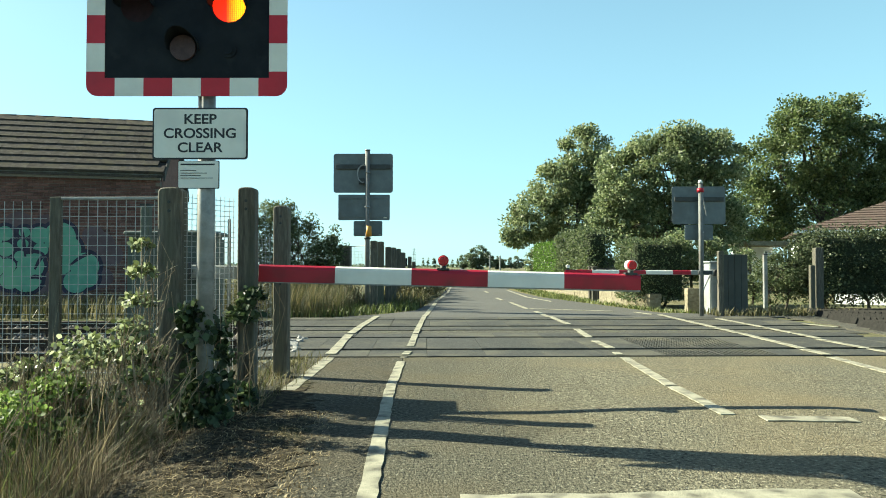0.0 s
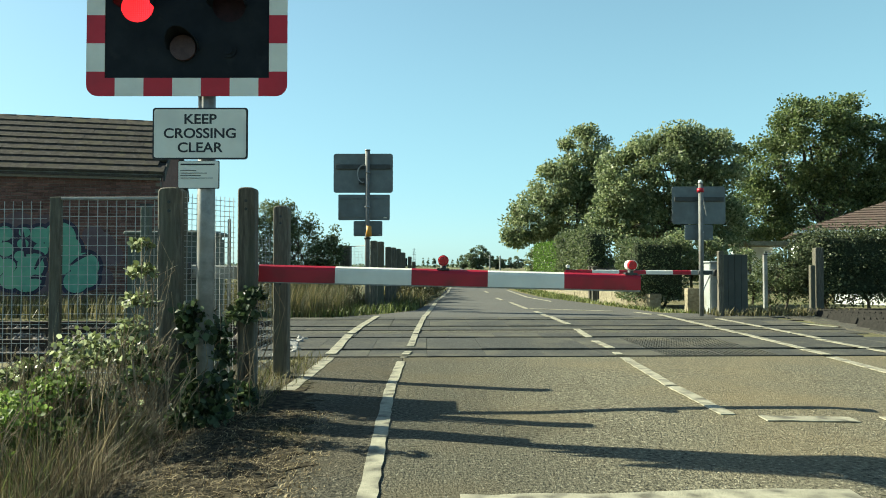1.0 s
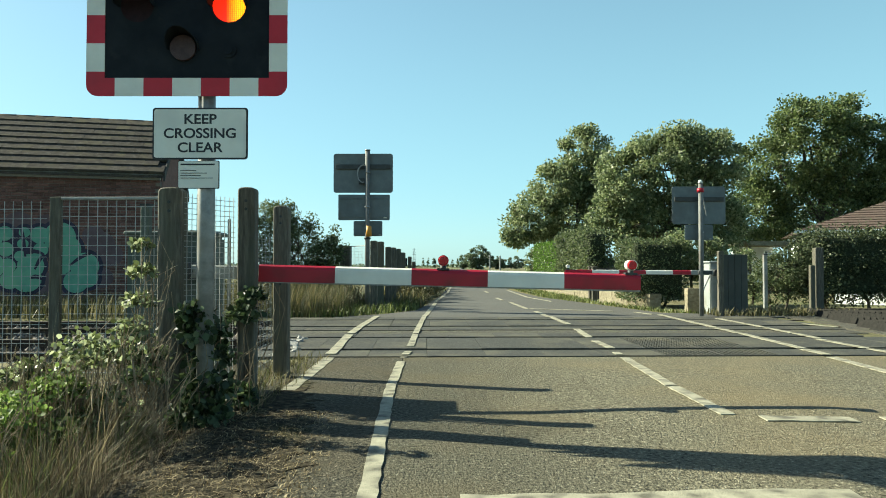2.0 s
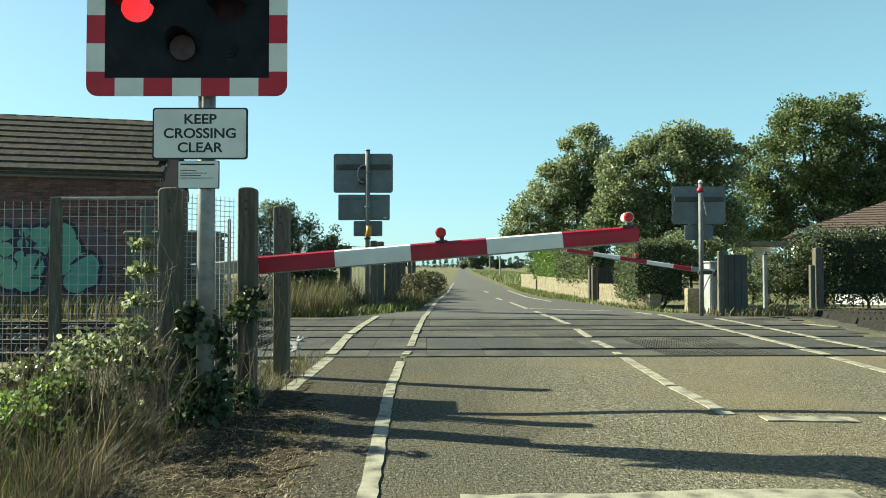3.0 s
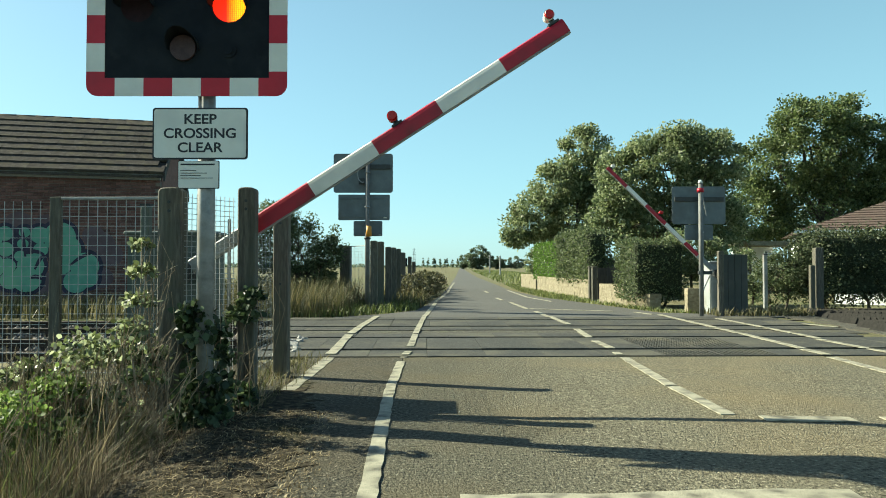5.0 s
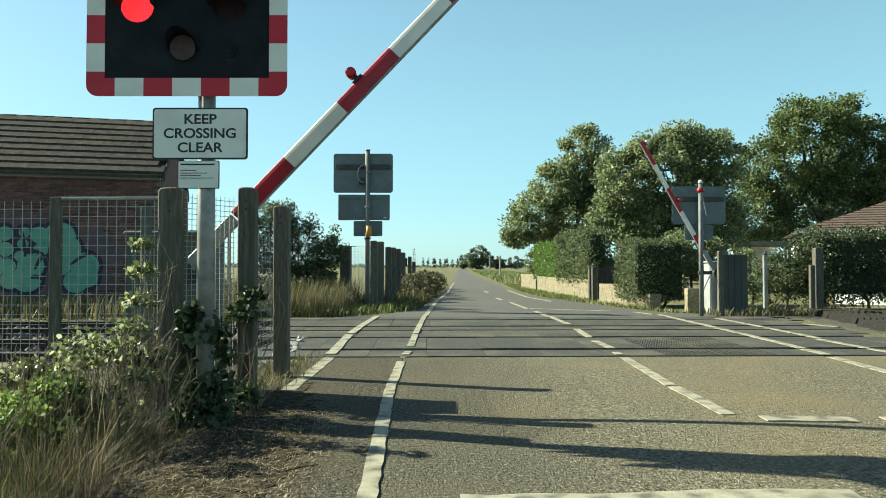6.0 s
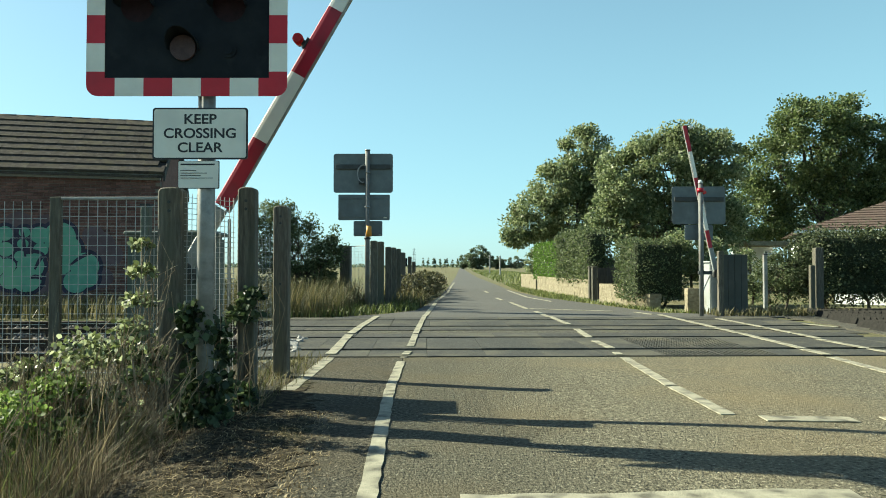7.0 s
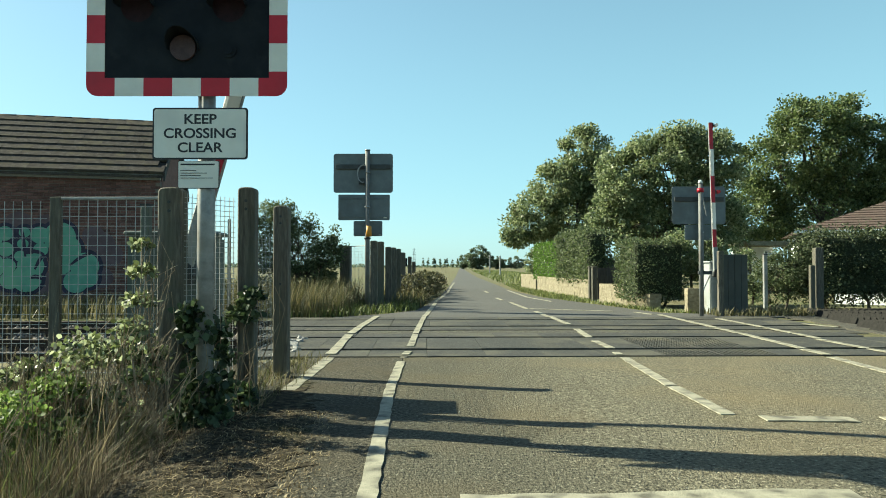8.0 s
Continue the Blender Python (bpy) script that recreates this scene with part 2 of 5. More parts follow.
M_LEAF_TREE = leafy("leaf_tree", (0.044, 0.066, 0.023), (0.108, 0.15, 0.052), (0.23, 0.27, 0.11), 0.52)
M_LEAF_OLIVE = leafy("leaf_olive", (0.075, 0.105, 0.045), (0.18, 0.22, 0.1), (0.36, 0.39, 0.22), 0.55)
# distance haze mixed into the leaf colour: paler and bluer than near leaves
M_LEAF_HAZED = leafy("leaf_far_hazed", (0.07, 0.095, 0.06), (0.12, 0.16, 0.09), (0.18, 0.21, 0.13), 0.45)
M_LEAF_HEDGE = leafy("leaf_hedge", (0.045, 0.064, 0.028), (0.09, 0.12, 0.05), (0.17, 0.195, 0.095), 0.45, 0.65)
# backlit shade of the right hand hedge, put into a darker leaf colour
M_LEAF_BACKLIT = leafy("leaf_backlit_hedge", (0.022, 0.034, 0.013), (0.05, 0.068, 0.026), (0.13, 0.15, 0.07), 0.3, 0.6)
# conifer green, brightened for sun on the hedge's road face
M_LEAF_BRIGHT = leafy("leaf_conifer_bright", (0.05, 0.10, 0.014), (0.10, 0.19, 0.026), (0.17, 0.28, 0.05), 0.35)
M_LEAF_BRAMBLE = leafy("leaf_bramble", (0.04, 0.045, 0.018), (0.12, 0.15, 0.055), (0.4, 0.44, 0.26), 0.5, 0.4)
M_LEAF_SCRUB = leafy("leaf_scrub", (0.04, 0.042, 0.02), (0.09, 0.09, 0.042), (0.19, 0.17, 0.09), 0.35, 0.7)
M_LEAF_NETTLE = leafy("leaf_nettle", (0.05, 0.08, 0.018), (0.13, 0.2, 0.04), (0.3, 0.38, 0.12), 0.45, 0.6)
M_LEAF_IVY = leafy("leaf_ivy", (0.014, 0.026, 0.01), (0.04, 0.065, 0.025), (0.14, 0.18, 0.08), 0.35, 0.5)
M_GRASS_DRY = leafy("grass_dry", (0.05, 0.037, 0.018), (0.14, 0.105, 0.054), (0.42, 0.34, 0.2), 0.3, 0.7)
M_GRASS_GREEN = leafy("grass_green", (0.04, 0.058, 0.014), (0.1, 0.13, 0.032), (0.23, 0.25, 0.085), 0.35, 0.6)
M_GRASS_MIX = leafy("grass_mixed", (0.045, 0.055, 0.016), (0.105, 0.096, 0.04), (0.22, 0.185, 0.092), 0.35, 0.65)
M_GRASS_STRAW = leafy("grass_straw", (0.06, 0.037, 0.02), (0.18, 0.125, 0.07), (0.46, 0.37, 0.24), 0.3, 0.7)
M_STEM = surface("dry_stem", [(0.3, (0.12, 0.078, 0.045)), (0.7, (0.36, 0.28, 0.18))], 0.8, scale=10, bump=0)
# near-black green puts the shade inside a hedge into the core's colour
M_CORE_SHADED = surface("hedge_core_shaded", [(0.3, (0.018, 0.024, 0.011)), (0.7, (0.04, 0.05, 0.024))], 1.0, scale=10, bump=0.6, dist=0.05, fine=20)


# ---- building helpers ----
def part(name, bm, material, parent=None, label=""):
    me = bpy.data.meshes.new(name)
    bm.to_mesh(me)
    bm.free()
    me.materials.append(material)
    ob = new(name, me)
    ob.parent = parent
    return tagged(ob, label)


def thing(name, at, label, category, group="", kind="", rz=0.0):
    e = new(name)
    e.empty_display_size = 0.1
    e.matrix_world = pose(*at, 0, 0, rz)
    return tagged(e, label, category, group, kind)


def box(bm, x0, x1, y0, y1, z0, z1, bevel=0.0, seg=1):
    v = [bm.verts.new((x, y, z)) for x in (x0, x1) for y in (y0, y1) for z in (z0, z1)]
    for q in ((0, 1, 3, 2), (4, 6, 7, 5), (0, 4, 5, 1), (2, 3, 7, 6), (0, 2, 6, 4), (1, 5, 7, 3)):
        bm.faces.new([v[i] for i in q])
    if bevel:
        edges = {e for w in v for e in w.link_edges}
        bmesh.ops.bevel(bm, geom=list(edges), offset=bevel, segments=seg, affect="EDGES")
    return bm


def boxed(*a, **k):
    return box(bmesh.new(), *a, **k)


def tube(bm, p0, p1, r0, r1=None, n=10):
    """Closed round bar from p0 to p1."""
    p0, p1 = Vector(p0), Vector(p1)
    q = (p1 - p0).to_track_quat("Z", "Y")
    rings = []
    for p, r in ((p0, r0), (p1, r0 if r1 is None else r1)):
        rings.append([bm.verts.new(p + q @ Vector((r * math.cos(2 * math.pi * i / n), r * math.sin(2 * math.pi * i / n), 0))) for i in range(n)])
    a, b = rings
    bm.faces.new(a[::-1])
    bm.faces.new(b)
    for i in range(n):
        f = bm.faces.new((a[i], a[(i + 1) % n], b[(i + 1) % n], b[i]))
        f.smooth = n >= 10
    return bm


def plate(bm, w, h, r, t, y=0.0, cx=0.0, cz=0.0, n=5):
    """Upright plate in the XZ plane with rounded corners, thickness t behind y."""
    ring = []
    for sx, sz, a0 in ((1, 1, 0), (-1, 1, 90), (-1, -1, 180), (1, -1, 270)):
        for i in range(n + 1):
            a = radians(a0 + 90 * i / n)
            ring.append((cx + sx * (w / 2 - r) + r * math.cos(a), cz + sz * (h / 2 - r) + r * math.sin(a)))
    f = [bm.verts.new((x, y, z)) for x, z in ring]
    b = [bm.verts.new((x, y + t, z)) for x, z in ring]
    bm.faces.new(f)
    bm.faces.new(b[::-1])
    for i in range(len(ring)):
        j = (i + 1) % len(ring)
        bm.faces.new((f[j], f[i], b[i], b[j]))
    bmesh.ops.recalc_face_normals(bm, faces=bm.faces)
    return bm


def disc_plate(bm, cx, cz, r, y, t, n=28):
    return tube(bm, (cx, y, cz), (cx, y + t, cz), r, n=n)


def soup(name, verts, faces, material, parent=None, label="", smooth=False):
    me = bpy.data.meshes.new(name)
    me.from_pydata([tuple(v) for v in verts], [], [tuple(f) for f in faces])
    me.materials.append(material)
    if smooth:
        me.shade_smooth()
    ob = new(name, me)
    ob.parent = parent
    return tagged(ob, label)


def fast_mesh(name, verts, quads, material, parent=None, label=""):
    """Mesh from numpy arrays of vertices (n,3) and quads (m,4)."""
    me = bpy.data.meshes.new(name)
    me.vertices.add(len(verts))
    me.vertices.foreach_set("co", np.asarray(verts, np.float32).ravel())
    me.loops.add(quads.size)
    me.loops.foreach_set("vertex_index", quads.astype(np.int32).ravel())
    me.polygons.add(len(quads))
    me.polygons.foreach_set("loop_start", np.arange(0, quads.size, 4, dtype=np.int32))
    me.update(calc_edges=True)
    me.validate()
    me.materials.append(material)
    ob = new(name, me)
    ob.parent = parent
    return tagged(ob, label)


def leaves_at(points, size, rng, droop=0.3, aspect=0.6, outward=None):
    """Folded leaves (two quads each) at points; returns verts and quads."""
    n = len(points)
    d = rng.normal(size=(n, 3))
    if outward is not None:
        d = d * 0.7 + outward
    d[:, 2] -= droop
    d /= np.linalg.norm(d, axis=1)[:, None] + 1e-9
    u = rng.normal(size=(n, 3))
    s = np.cross(d, u)
    s /= np.linalg.norm(s, axis=1)[:, None] + 1e-9
    k = np.cross(s, d)
    L = (size * rng.uniform(0.6, 1.35, n))[:, None]
    W = L * aspect * 0.5
    base, tip = points, points + d * L
    m0, m1 = points + d * L * 0.3 - k * W * 0.2, points + d * L * 0.72 - k * W * 0.2
    v = np.stack([base, m0 + s * W + k * W * 0.3, m1 + s * W * 0.8 + k * W * 0.3, tip, m1 - s * W * 0.8 + k * W * 0.3, m0 - s * W + k * W * 0.3], 1).reshape(-1, 3)
    o = np.arange(n)[:, None] * 6
    q = np.concatenate([o + np.array([[0, 1, 2, 3]]), o + np.array([[0, 3, 4, 5]])], 0)
    return v, q


def blades(xy, z0, height, rng, width=0.006, lean=0.45, wind=(0.1, 0.0)):
    """Curved grass blades rooted at xy; height is an array."""
    n = len(xy)
    a = rng.uniform(0, 2 * np.pi, n)
    l = rng.normal(size=n) * lean
    dx, dy = np.cos(a) * l + wind[0], np.sin(a) * l + wind[1]
    sx, sy = -np.sin(a + rng.normal(size=n) * 0.6), np.cos(a)
    rows = []
    for f, w in ((0, 1.0), (0.5, 0.8), (1.0, 0.12)):
        bend = f * f
        c = np.stack([xy[:, 0] + dx * height * bend, xy[:, 1] + dy * height * bend, z0 + height * f * (1 - 0.22 * np.abs(l) * f)], 1)
        s = np.stack([sx, sy, np.zeros(n)], 1) * (width * w)
        rows += [c - s, c + s]
    v = np.stack(rows, 1).reshape(-1, 3)
    o = np.arange(n)[:, None] * 6
    q = np.concatenate([o + np.array([[0, 1, 3, 2]]), o + np.array([[2, 3, 5, 4]])], 0)
    return v, q


def joined(chunks):
    vs, qs, k = [], [], 0
    for v, q in chunks:
        vs.append(v)
        qs.append(q + k)
        k += len(v)
    return np.concatenate(vs), np.concatenate(qs)


# ---- ground, road, crossing ----
def track_bed(x, y):
    return 7.95 < y - 0.026 * x < 13.75 and (x < -1.9 or x > 8.1)


def build_ground():
    xs = [-2500, -900, -300, -100, -40, -20, -12, -8, -5, -3, -2.2, -1.8, -1.0, 0, 2, 4, 6, 7.9, 8.3, 10, 14, 20, 40, 100, 300, 900, 2500]
    ys = [-900, -100, -30, -8, 0, 2, 4, 6, 7.2, 7.6, 8.2, 9, 10, 11, 12, 13, 13.4, 13.9, 14.4, 16, 20, 26, 34, 50, 80, 150, 300, 700, 1500, 3500]
    v, f = [], []
    for y in ys:
        for x in xs:
            z = -0.02
            if track_bed(x, y):
                z = -0.17 if x < 0 or x > 8.2 else -0.06
            if -13 < x < -1.7 and -10 <= y <= 6:
                z = -0.24
            if -40 < x < -3 and 14.2 < y < 30:
                z += 0.03 * math.sin(x * 1.7) + 0.02 * math.sin(y * 2.3)
            v.append((x, y, z))
    w = len(xs)
    for j in range(len(ys) - 1):
        for i in range(w - 1):
            f.append((j * w + i, j * w + i + 1, (j + 1) * w + i + 1, (j + 1) * w + i))
    tagged(soup("ground", v, f, M_GROUND), "flat dry grass and field ground", "ground", kind="structure")


build_ground()


def strip(name, left, right, z, t, material, label, cat="road"):
    """A slab between two edge lines of equal length."""
    n = len(left)
    v = [(x, y, z + crown(x, y) - d) for d in (0, t) for x, y in left + right]
    f = []
    for i in range(n - 1):
        f.append((i, n + i, n + i + 1, i + 1))
        f.append((2 * n + i, 2 * n + i + 1, 3 * n + i + 1, 3 * n + i))
        f.append((i, i + 1, 2 * n + i + 1, 2 * n + i))
        f.append((n + i, 3 * n + i, 3 * n + i + 1, n + i + 1))
    f += [(0, 2 * n, 3 * n, n), (n - 1, 2 * n - 1, 4 * n - 1, 3 * n - 1)]
    return tagged(soup(name, v, f, material), label, cat, kind="structure")


def wobble(a, b, n, amp, rng):
    """n points from a to b, with an uneven edge."""
    t = np.linspace(0, 1, n)
    return [(a[0] + (b[0] - a[0]) * k + rng.normal() * amp, a[1] + (b[1] - a[1]) * k) for k in t]


def crown(x, y):
    """Height of the cambered carriageway above its edges; it flattens out before the deck."""
    return 0.03 * max(0.0, 1 - ((x - 2.2) / 1.55) ** 2) * min(1.0, max(0.0, (7.4 - y) / 1.6))


def sheet(name, left, right, height, columns, material, label, cat):
    """A ground sheet between two edge lines, following height(x, y)."""
    v, f = [], []
    for (xa, ya), (xb, yb) in zip(left, right):
        for i in range(columns + 1):
            k = i / columns
            x, y = xa + (xb - xa) * k, ya + (yb - ya) * k
            v.append((x, y, height(x, y)))
    w = columns + 1
    for j in range(len(left) - 1):
        for i in range(columns):
            f.append((j * w + i, j * w + i + 1, (j + 1) * w + i + 1, (j + 1) * w + i))
    return tagged(soup(name, v, f, material, smooth=True), label, cat, kind="structure")


def verge_height(x, y):
    """The verge falls away from the road into a shallow ditch along the fence."""
    return -0.006 - 0.17 * min(1.0, max(0.0, (-1.40 - x) / 0.45)) * min(1.0, max(0.0, (5.6 - y) / 0.6))


sheet("road", wobble((-1.3, -30), (-1.5, 7.80), 90, 0.02, RNG), wobble((7.9, -30), (7.9, 8.03), 90, 0.02, RNG), crown, 36, M_ASPHALT,
      "worn pale asphalt road approaching the crossing", "road")
strip("footway", wobble((-1.42, -8), (-1.46, 7.78), 90, 0.01, RNG), wobble((-0.33, -8), (-0.33, 3.1), 40, 0.004, RNG) + wobble((-0.335, 3.3), (-0.44, 7.78), 50, 0.004, RNG), 0.004, 0.02, M_ASPHALT_OLD,
      "older darker asphalt strip beside the white edge line", "pavement")
# dirt sheet; its dark colour also deepens the fence's shade on the road edge
strip("verge_edge", wobble((-1.36, -8), (-1.36, 6.2), 260, 0.01, RNG), wobble((-0.80, -8), (-0.76, 4.2), 220, 0.05, RNG) + wobble((-0.78, 4.23), (-1.2, 6.2), 40, 0.05, RNG), 0.008, 0.03, M_DIRT,
      "dark dirt and debris washed over the road edge", "verge")
sheet("verge", wobble((-7.0, -10), (-4.4, 7.4), 60, 0.04, RNG), wobble((-1.28, -10), (-1.48, 7.5), 60, 0.01, RNG), verge_height, 40, M_DIRT,
      "dry dirt verge with dead grass beside the road", "verge")
strip("road_far", [(-2.2, 13.9), (-1.2, 15.0), (-0.62, 16.2), (-0.42, 18.5), (-0.1, 24), (0.22, 33), (1.25, 70), (4.4, 200), (14.5, 600)],
      [(8.3, 14.1), (7.6, 14.6), (4.7, 15.4), (4.15, 18.3), (3.2, 23), (2.85, 29), (3.15, 65), (6.2, 200), (16.5, 600)], 0.0, 0.06, M_ASPHALT_DARK,
      "narrow asphalt country road running to the horizon")


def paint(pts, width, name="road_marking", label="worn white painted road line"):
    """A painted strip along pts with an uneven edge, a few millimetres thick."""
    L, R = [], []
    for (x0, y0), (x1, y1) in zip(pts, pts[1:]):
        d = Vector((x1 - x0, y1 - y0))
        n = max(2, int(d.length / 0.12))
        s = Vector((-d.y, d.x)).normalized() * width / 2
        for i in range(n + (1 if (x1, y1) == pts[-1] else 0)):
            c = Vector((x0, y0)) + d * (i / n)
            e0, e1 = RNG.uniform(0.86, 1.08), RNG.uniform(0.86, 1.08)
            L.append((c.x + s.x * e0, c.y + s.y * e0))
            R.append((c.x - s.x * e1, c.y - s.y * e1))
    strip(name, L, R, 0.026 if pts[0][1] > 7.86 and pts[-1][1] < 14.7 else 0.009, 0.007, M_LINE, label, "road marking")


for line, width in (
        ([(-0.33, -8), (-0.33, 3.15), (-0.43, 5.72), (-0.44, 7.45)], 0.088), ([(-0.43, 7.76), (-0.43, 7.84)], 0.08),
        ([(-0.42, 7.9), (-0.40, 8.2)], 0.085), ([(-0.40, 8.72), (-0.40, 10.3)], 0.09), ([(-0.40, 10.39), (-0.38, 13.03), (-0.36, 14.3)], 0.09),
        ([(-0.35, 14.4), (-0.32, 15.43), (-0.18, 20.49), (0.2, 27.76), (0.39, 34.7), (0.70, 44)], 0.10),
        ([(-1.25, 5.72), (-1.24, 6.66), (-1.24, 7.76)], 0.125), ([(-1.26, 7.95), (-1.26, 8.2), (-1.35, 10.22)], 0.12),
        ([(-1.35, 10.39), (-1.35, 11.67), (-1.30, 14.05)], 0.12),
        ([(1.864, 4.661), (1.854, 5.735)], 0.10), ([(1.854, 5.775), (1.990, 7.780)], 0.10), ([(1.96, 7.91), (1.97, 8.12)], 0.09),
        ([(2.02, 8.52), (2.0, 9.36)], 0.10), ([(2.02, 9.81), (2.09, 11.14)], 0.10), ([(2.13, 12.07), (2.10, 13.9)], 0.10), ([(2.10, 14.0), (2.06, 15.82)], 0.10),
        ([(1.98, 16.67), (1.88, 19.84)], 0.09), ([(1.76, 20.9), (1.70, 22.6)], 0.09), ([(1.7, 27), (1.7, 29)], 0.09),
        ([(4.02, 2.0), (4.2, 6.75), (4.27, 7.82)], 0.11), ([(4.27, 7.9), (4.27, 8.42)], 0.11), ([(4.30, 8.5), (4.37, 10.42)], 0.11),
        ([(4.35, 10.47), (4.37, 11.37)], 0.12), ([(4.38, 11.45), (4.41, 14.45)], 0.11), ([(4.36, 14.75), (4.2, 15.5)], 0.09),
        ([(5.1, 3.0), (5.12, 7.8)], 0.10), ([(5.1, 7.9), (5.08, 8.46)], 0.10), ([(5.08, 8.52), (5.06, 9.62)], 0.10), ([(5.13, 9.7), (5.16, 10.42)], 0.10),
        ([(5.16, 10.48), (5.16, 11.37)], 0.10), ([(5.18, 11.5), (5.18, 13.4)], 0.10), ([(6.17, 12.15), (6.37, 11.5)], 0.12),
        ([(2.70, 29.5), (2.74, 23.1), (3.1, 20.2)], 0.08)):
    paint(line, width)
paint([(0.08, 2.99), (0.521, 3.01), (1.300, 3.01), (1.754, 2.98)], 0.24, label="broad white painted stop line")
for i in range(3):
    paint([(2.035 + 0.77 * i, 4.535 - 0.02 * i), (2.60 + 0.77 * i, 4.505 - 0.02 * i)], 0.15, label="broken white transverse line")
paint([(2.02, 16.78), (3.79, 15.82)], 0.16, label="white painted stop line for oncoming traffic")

# crossing deck, slightly skewed to the road
DECK = thing("crossing_deck", (0, 0, 0), "dark rubber level crossing deck panels between the rails", "level crossing", kind="structure", rz=1.5)
RAIL_Y = (8.46, 9.93, 11.72, 13.19)
panel_rows = ((7.84, 8.39), (8.57, 9.83), (10.0, 10.5), (11.1, 11.65), (11.83, 13.09), (13.26, 13.8))
PW = 0.66


def panel_mesh(d, studded):
    bm = boxed(0.0015, PW - 0.0015, 0.0, d, -0.16, 0.0, bevel=0.003)
    if studded:
        for i in range(20):
            x = 0.03 + i * (PW - 0.06) / 19
            for j in range(int(d / 0.09)):
                y = 0.05 + j * 0.09 + (0.02 if i % 2 else 0.0)
                box(bm, x - 0.009, x + 0.009, y - 0.024, y + 0.024, -0.002, 0.006)
    me = bpy.data.meshes.new("deck_panel")
    bm.to_mesh(me)
    bm.free()
    me.materials.append(M_DECK)
    return me


for y0, y1 in panel_rows:
    plain, ribs = panel_mesh(y1 - y0, False), panel_mesh(y1 - y0, True)
    for i in range(16):
        x = -1.95 + i * PW + (0.1 if y0 > 10.8 else 0) - (0.35 if y0 > 9.9 else 0) - (0.35 if y0 > 11 else 0)
        if y0 > 9.9 and x > 6.2 + 0.1 * (y0 - 10):
            continue
        p = new("deck_panel", ribs if y0 < 9.9 and 2.1 < x < 3.9 else plain)
        p.parent = DECK
        p.location = (x, y0, 0.014 + RNG.uniform(-0.002, 0.002))
infill = part("infill", boxed(-2.2, 6.7, 10.52, 11.08, -0.2, 0.004, bevel=0.02), M_INFILL, DECK, "crumbled asphalt infill between the tracks")
part("deck_bed", boxed(-2.0, 6.6, 7.84, 13.8, -0.24, -0.10), M_DARKSTEEL, DECK)


def rail(y):
    bm = bmesh.new()
    pr = [(-0.07, -0.16), (0.07, -0.16), (0.07, -0.145), (0.012, -0.12), (0.012, -0.045), (0.035, -0.03), (0.035, -0.006), (0.028, -0.002), (-0.028, -0.002), (-0.035, -0.006), (-0.035, -0.03), (-0.012, -0.045), (-0.012, -0.12), (-0.07, -0.145)]
    a = [bm.verts.new((-90, y + py, pz)) for py, pz in pr]
    b = [bm.verts.new((90, y + py, pz)) for py, pz in pr]
    for i in range(len(pr)):
        j = (i + 1) % len(pr)
        bm.faces.new((a[i], a[j], b[j], b[i]))
    bm.faces.new(a[::-1])
    bm.faces.new(b)
    ob = part("rail", bm, M_RAIL)
    ob.matrix_world = pose(0, 0, 0, 0, 0, 1.5)
    tagged(ob, "brown rusty steel running rail with worn top", "rail", "rails of the two tracks", "structure")


for y in RAIL_Y:
    rail(y)


def ballast(name, x0, x1, count, seed):
    rng = np.random.default_rng(seed)
    cx, cy = rng.uniform(x0, x1, count), rng.uniform(7.75, 13.95, count)
    r = rng.uniform(0.025, 0.065, count)
    base = np.array([(1, 0, 0), (-1, 0, 0), (0, 1, 0), (0, -1, 0), (0, 0, 1), (0, 0, -1)], float)
    v = base[None] * (r[:, None, None] * rng.uniform(0.6, 1.3, (count, 6, 1)))
    v[:, :, 0] += cx[:, None] + rng.normal(size=(count, 6)) * 0.01
    v[:, :, 1] += (cy + 0.026 * cx)[:, None] + rng.normal(size=(count, 6)) * 0.01
    v[:, :, 2] += rng.uniform(-0.17, -0.10, count)[:, None]
    tri = [(0, 2, 4), (2, 1, 4), (1, 3, 4), (3, 0, 4), (2, 0, 5), (1, 2, 5), (3, 1, 5), (0, 3, 5)]
    f = [tuple(6 * i + k for k in t) for i in range(count) for t in tri]
    tagged(soup(name, v.reshape(-1, 3), f, M_BALLAST), "grey brown crushed stone track ballast", "ballast", kind="stuff")


ballast("ballast", -14, -1.75, 5200, 3)
ballast("ballast", 8.0, 18, 3000, 4)

strip("deck_margin", wobble((6.2, 8.05), (6.9, 14.35), 20, 0.05, RNG), wobble((11.5, 8.1), (11.9, 14.5), 20, 0.05, RNG), 0.002, 0.06, M_INFILL,
      "dark crumbled margin beside the crossing deck", "pavement")

P = part("road_patch", tube(bmesh.new(), (0, 0, -0.01), (0, 0, 0.006), 0.12, 0.10, 14), M_INFILL)
P.matrix_world = pose(1.78, 6.18, 0.0, 0, 0, 20)
tagged(P, "small round dark patch in the asphalt", "road patch", kind="structure")


def rubble():
    rng = np.random.default_rng(8)
    for i in range(9):
        bm = boxed(-0.5, 0.5, -0.5, 0.5, -0.5, 0.5, bevel=0.12)
        for v in bm.verts:
            v.co += Vector(rng.normal(size=3)) * 0.09
        ob = part("concrete_lump", bm, M_CONCRETE)
        sx = rng.uniform(0.06, 0.16)
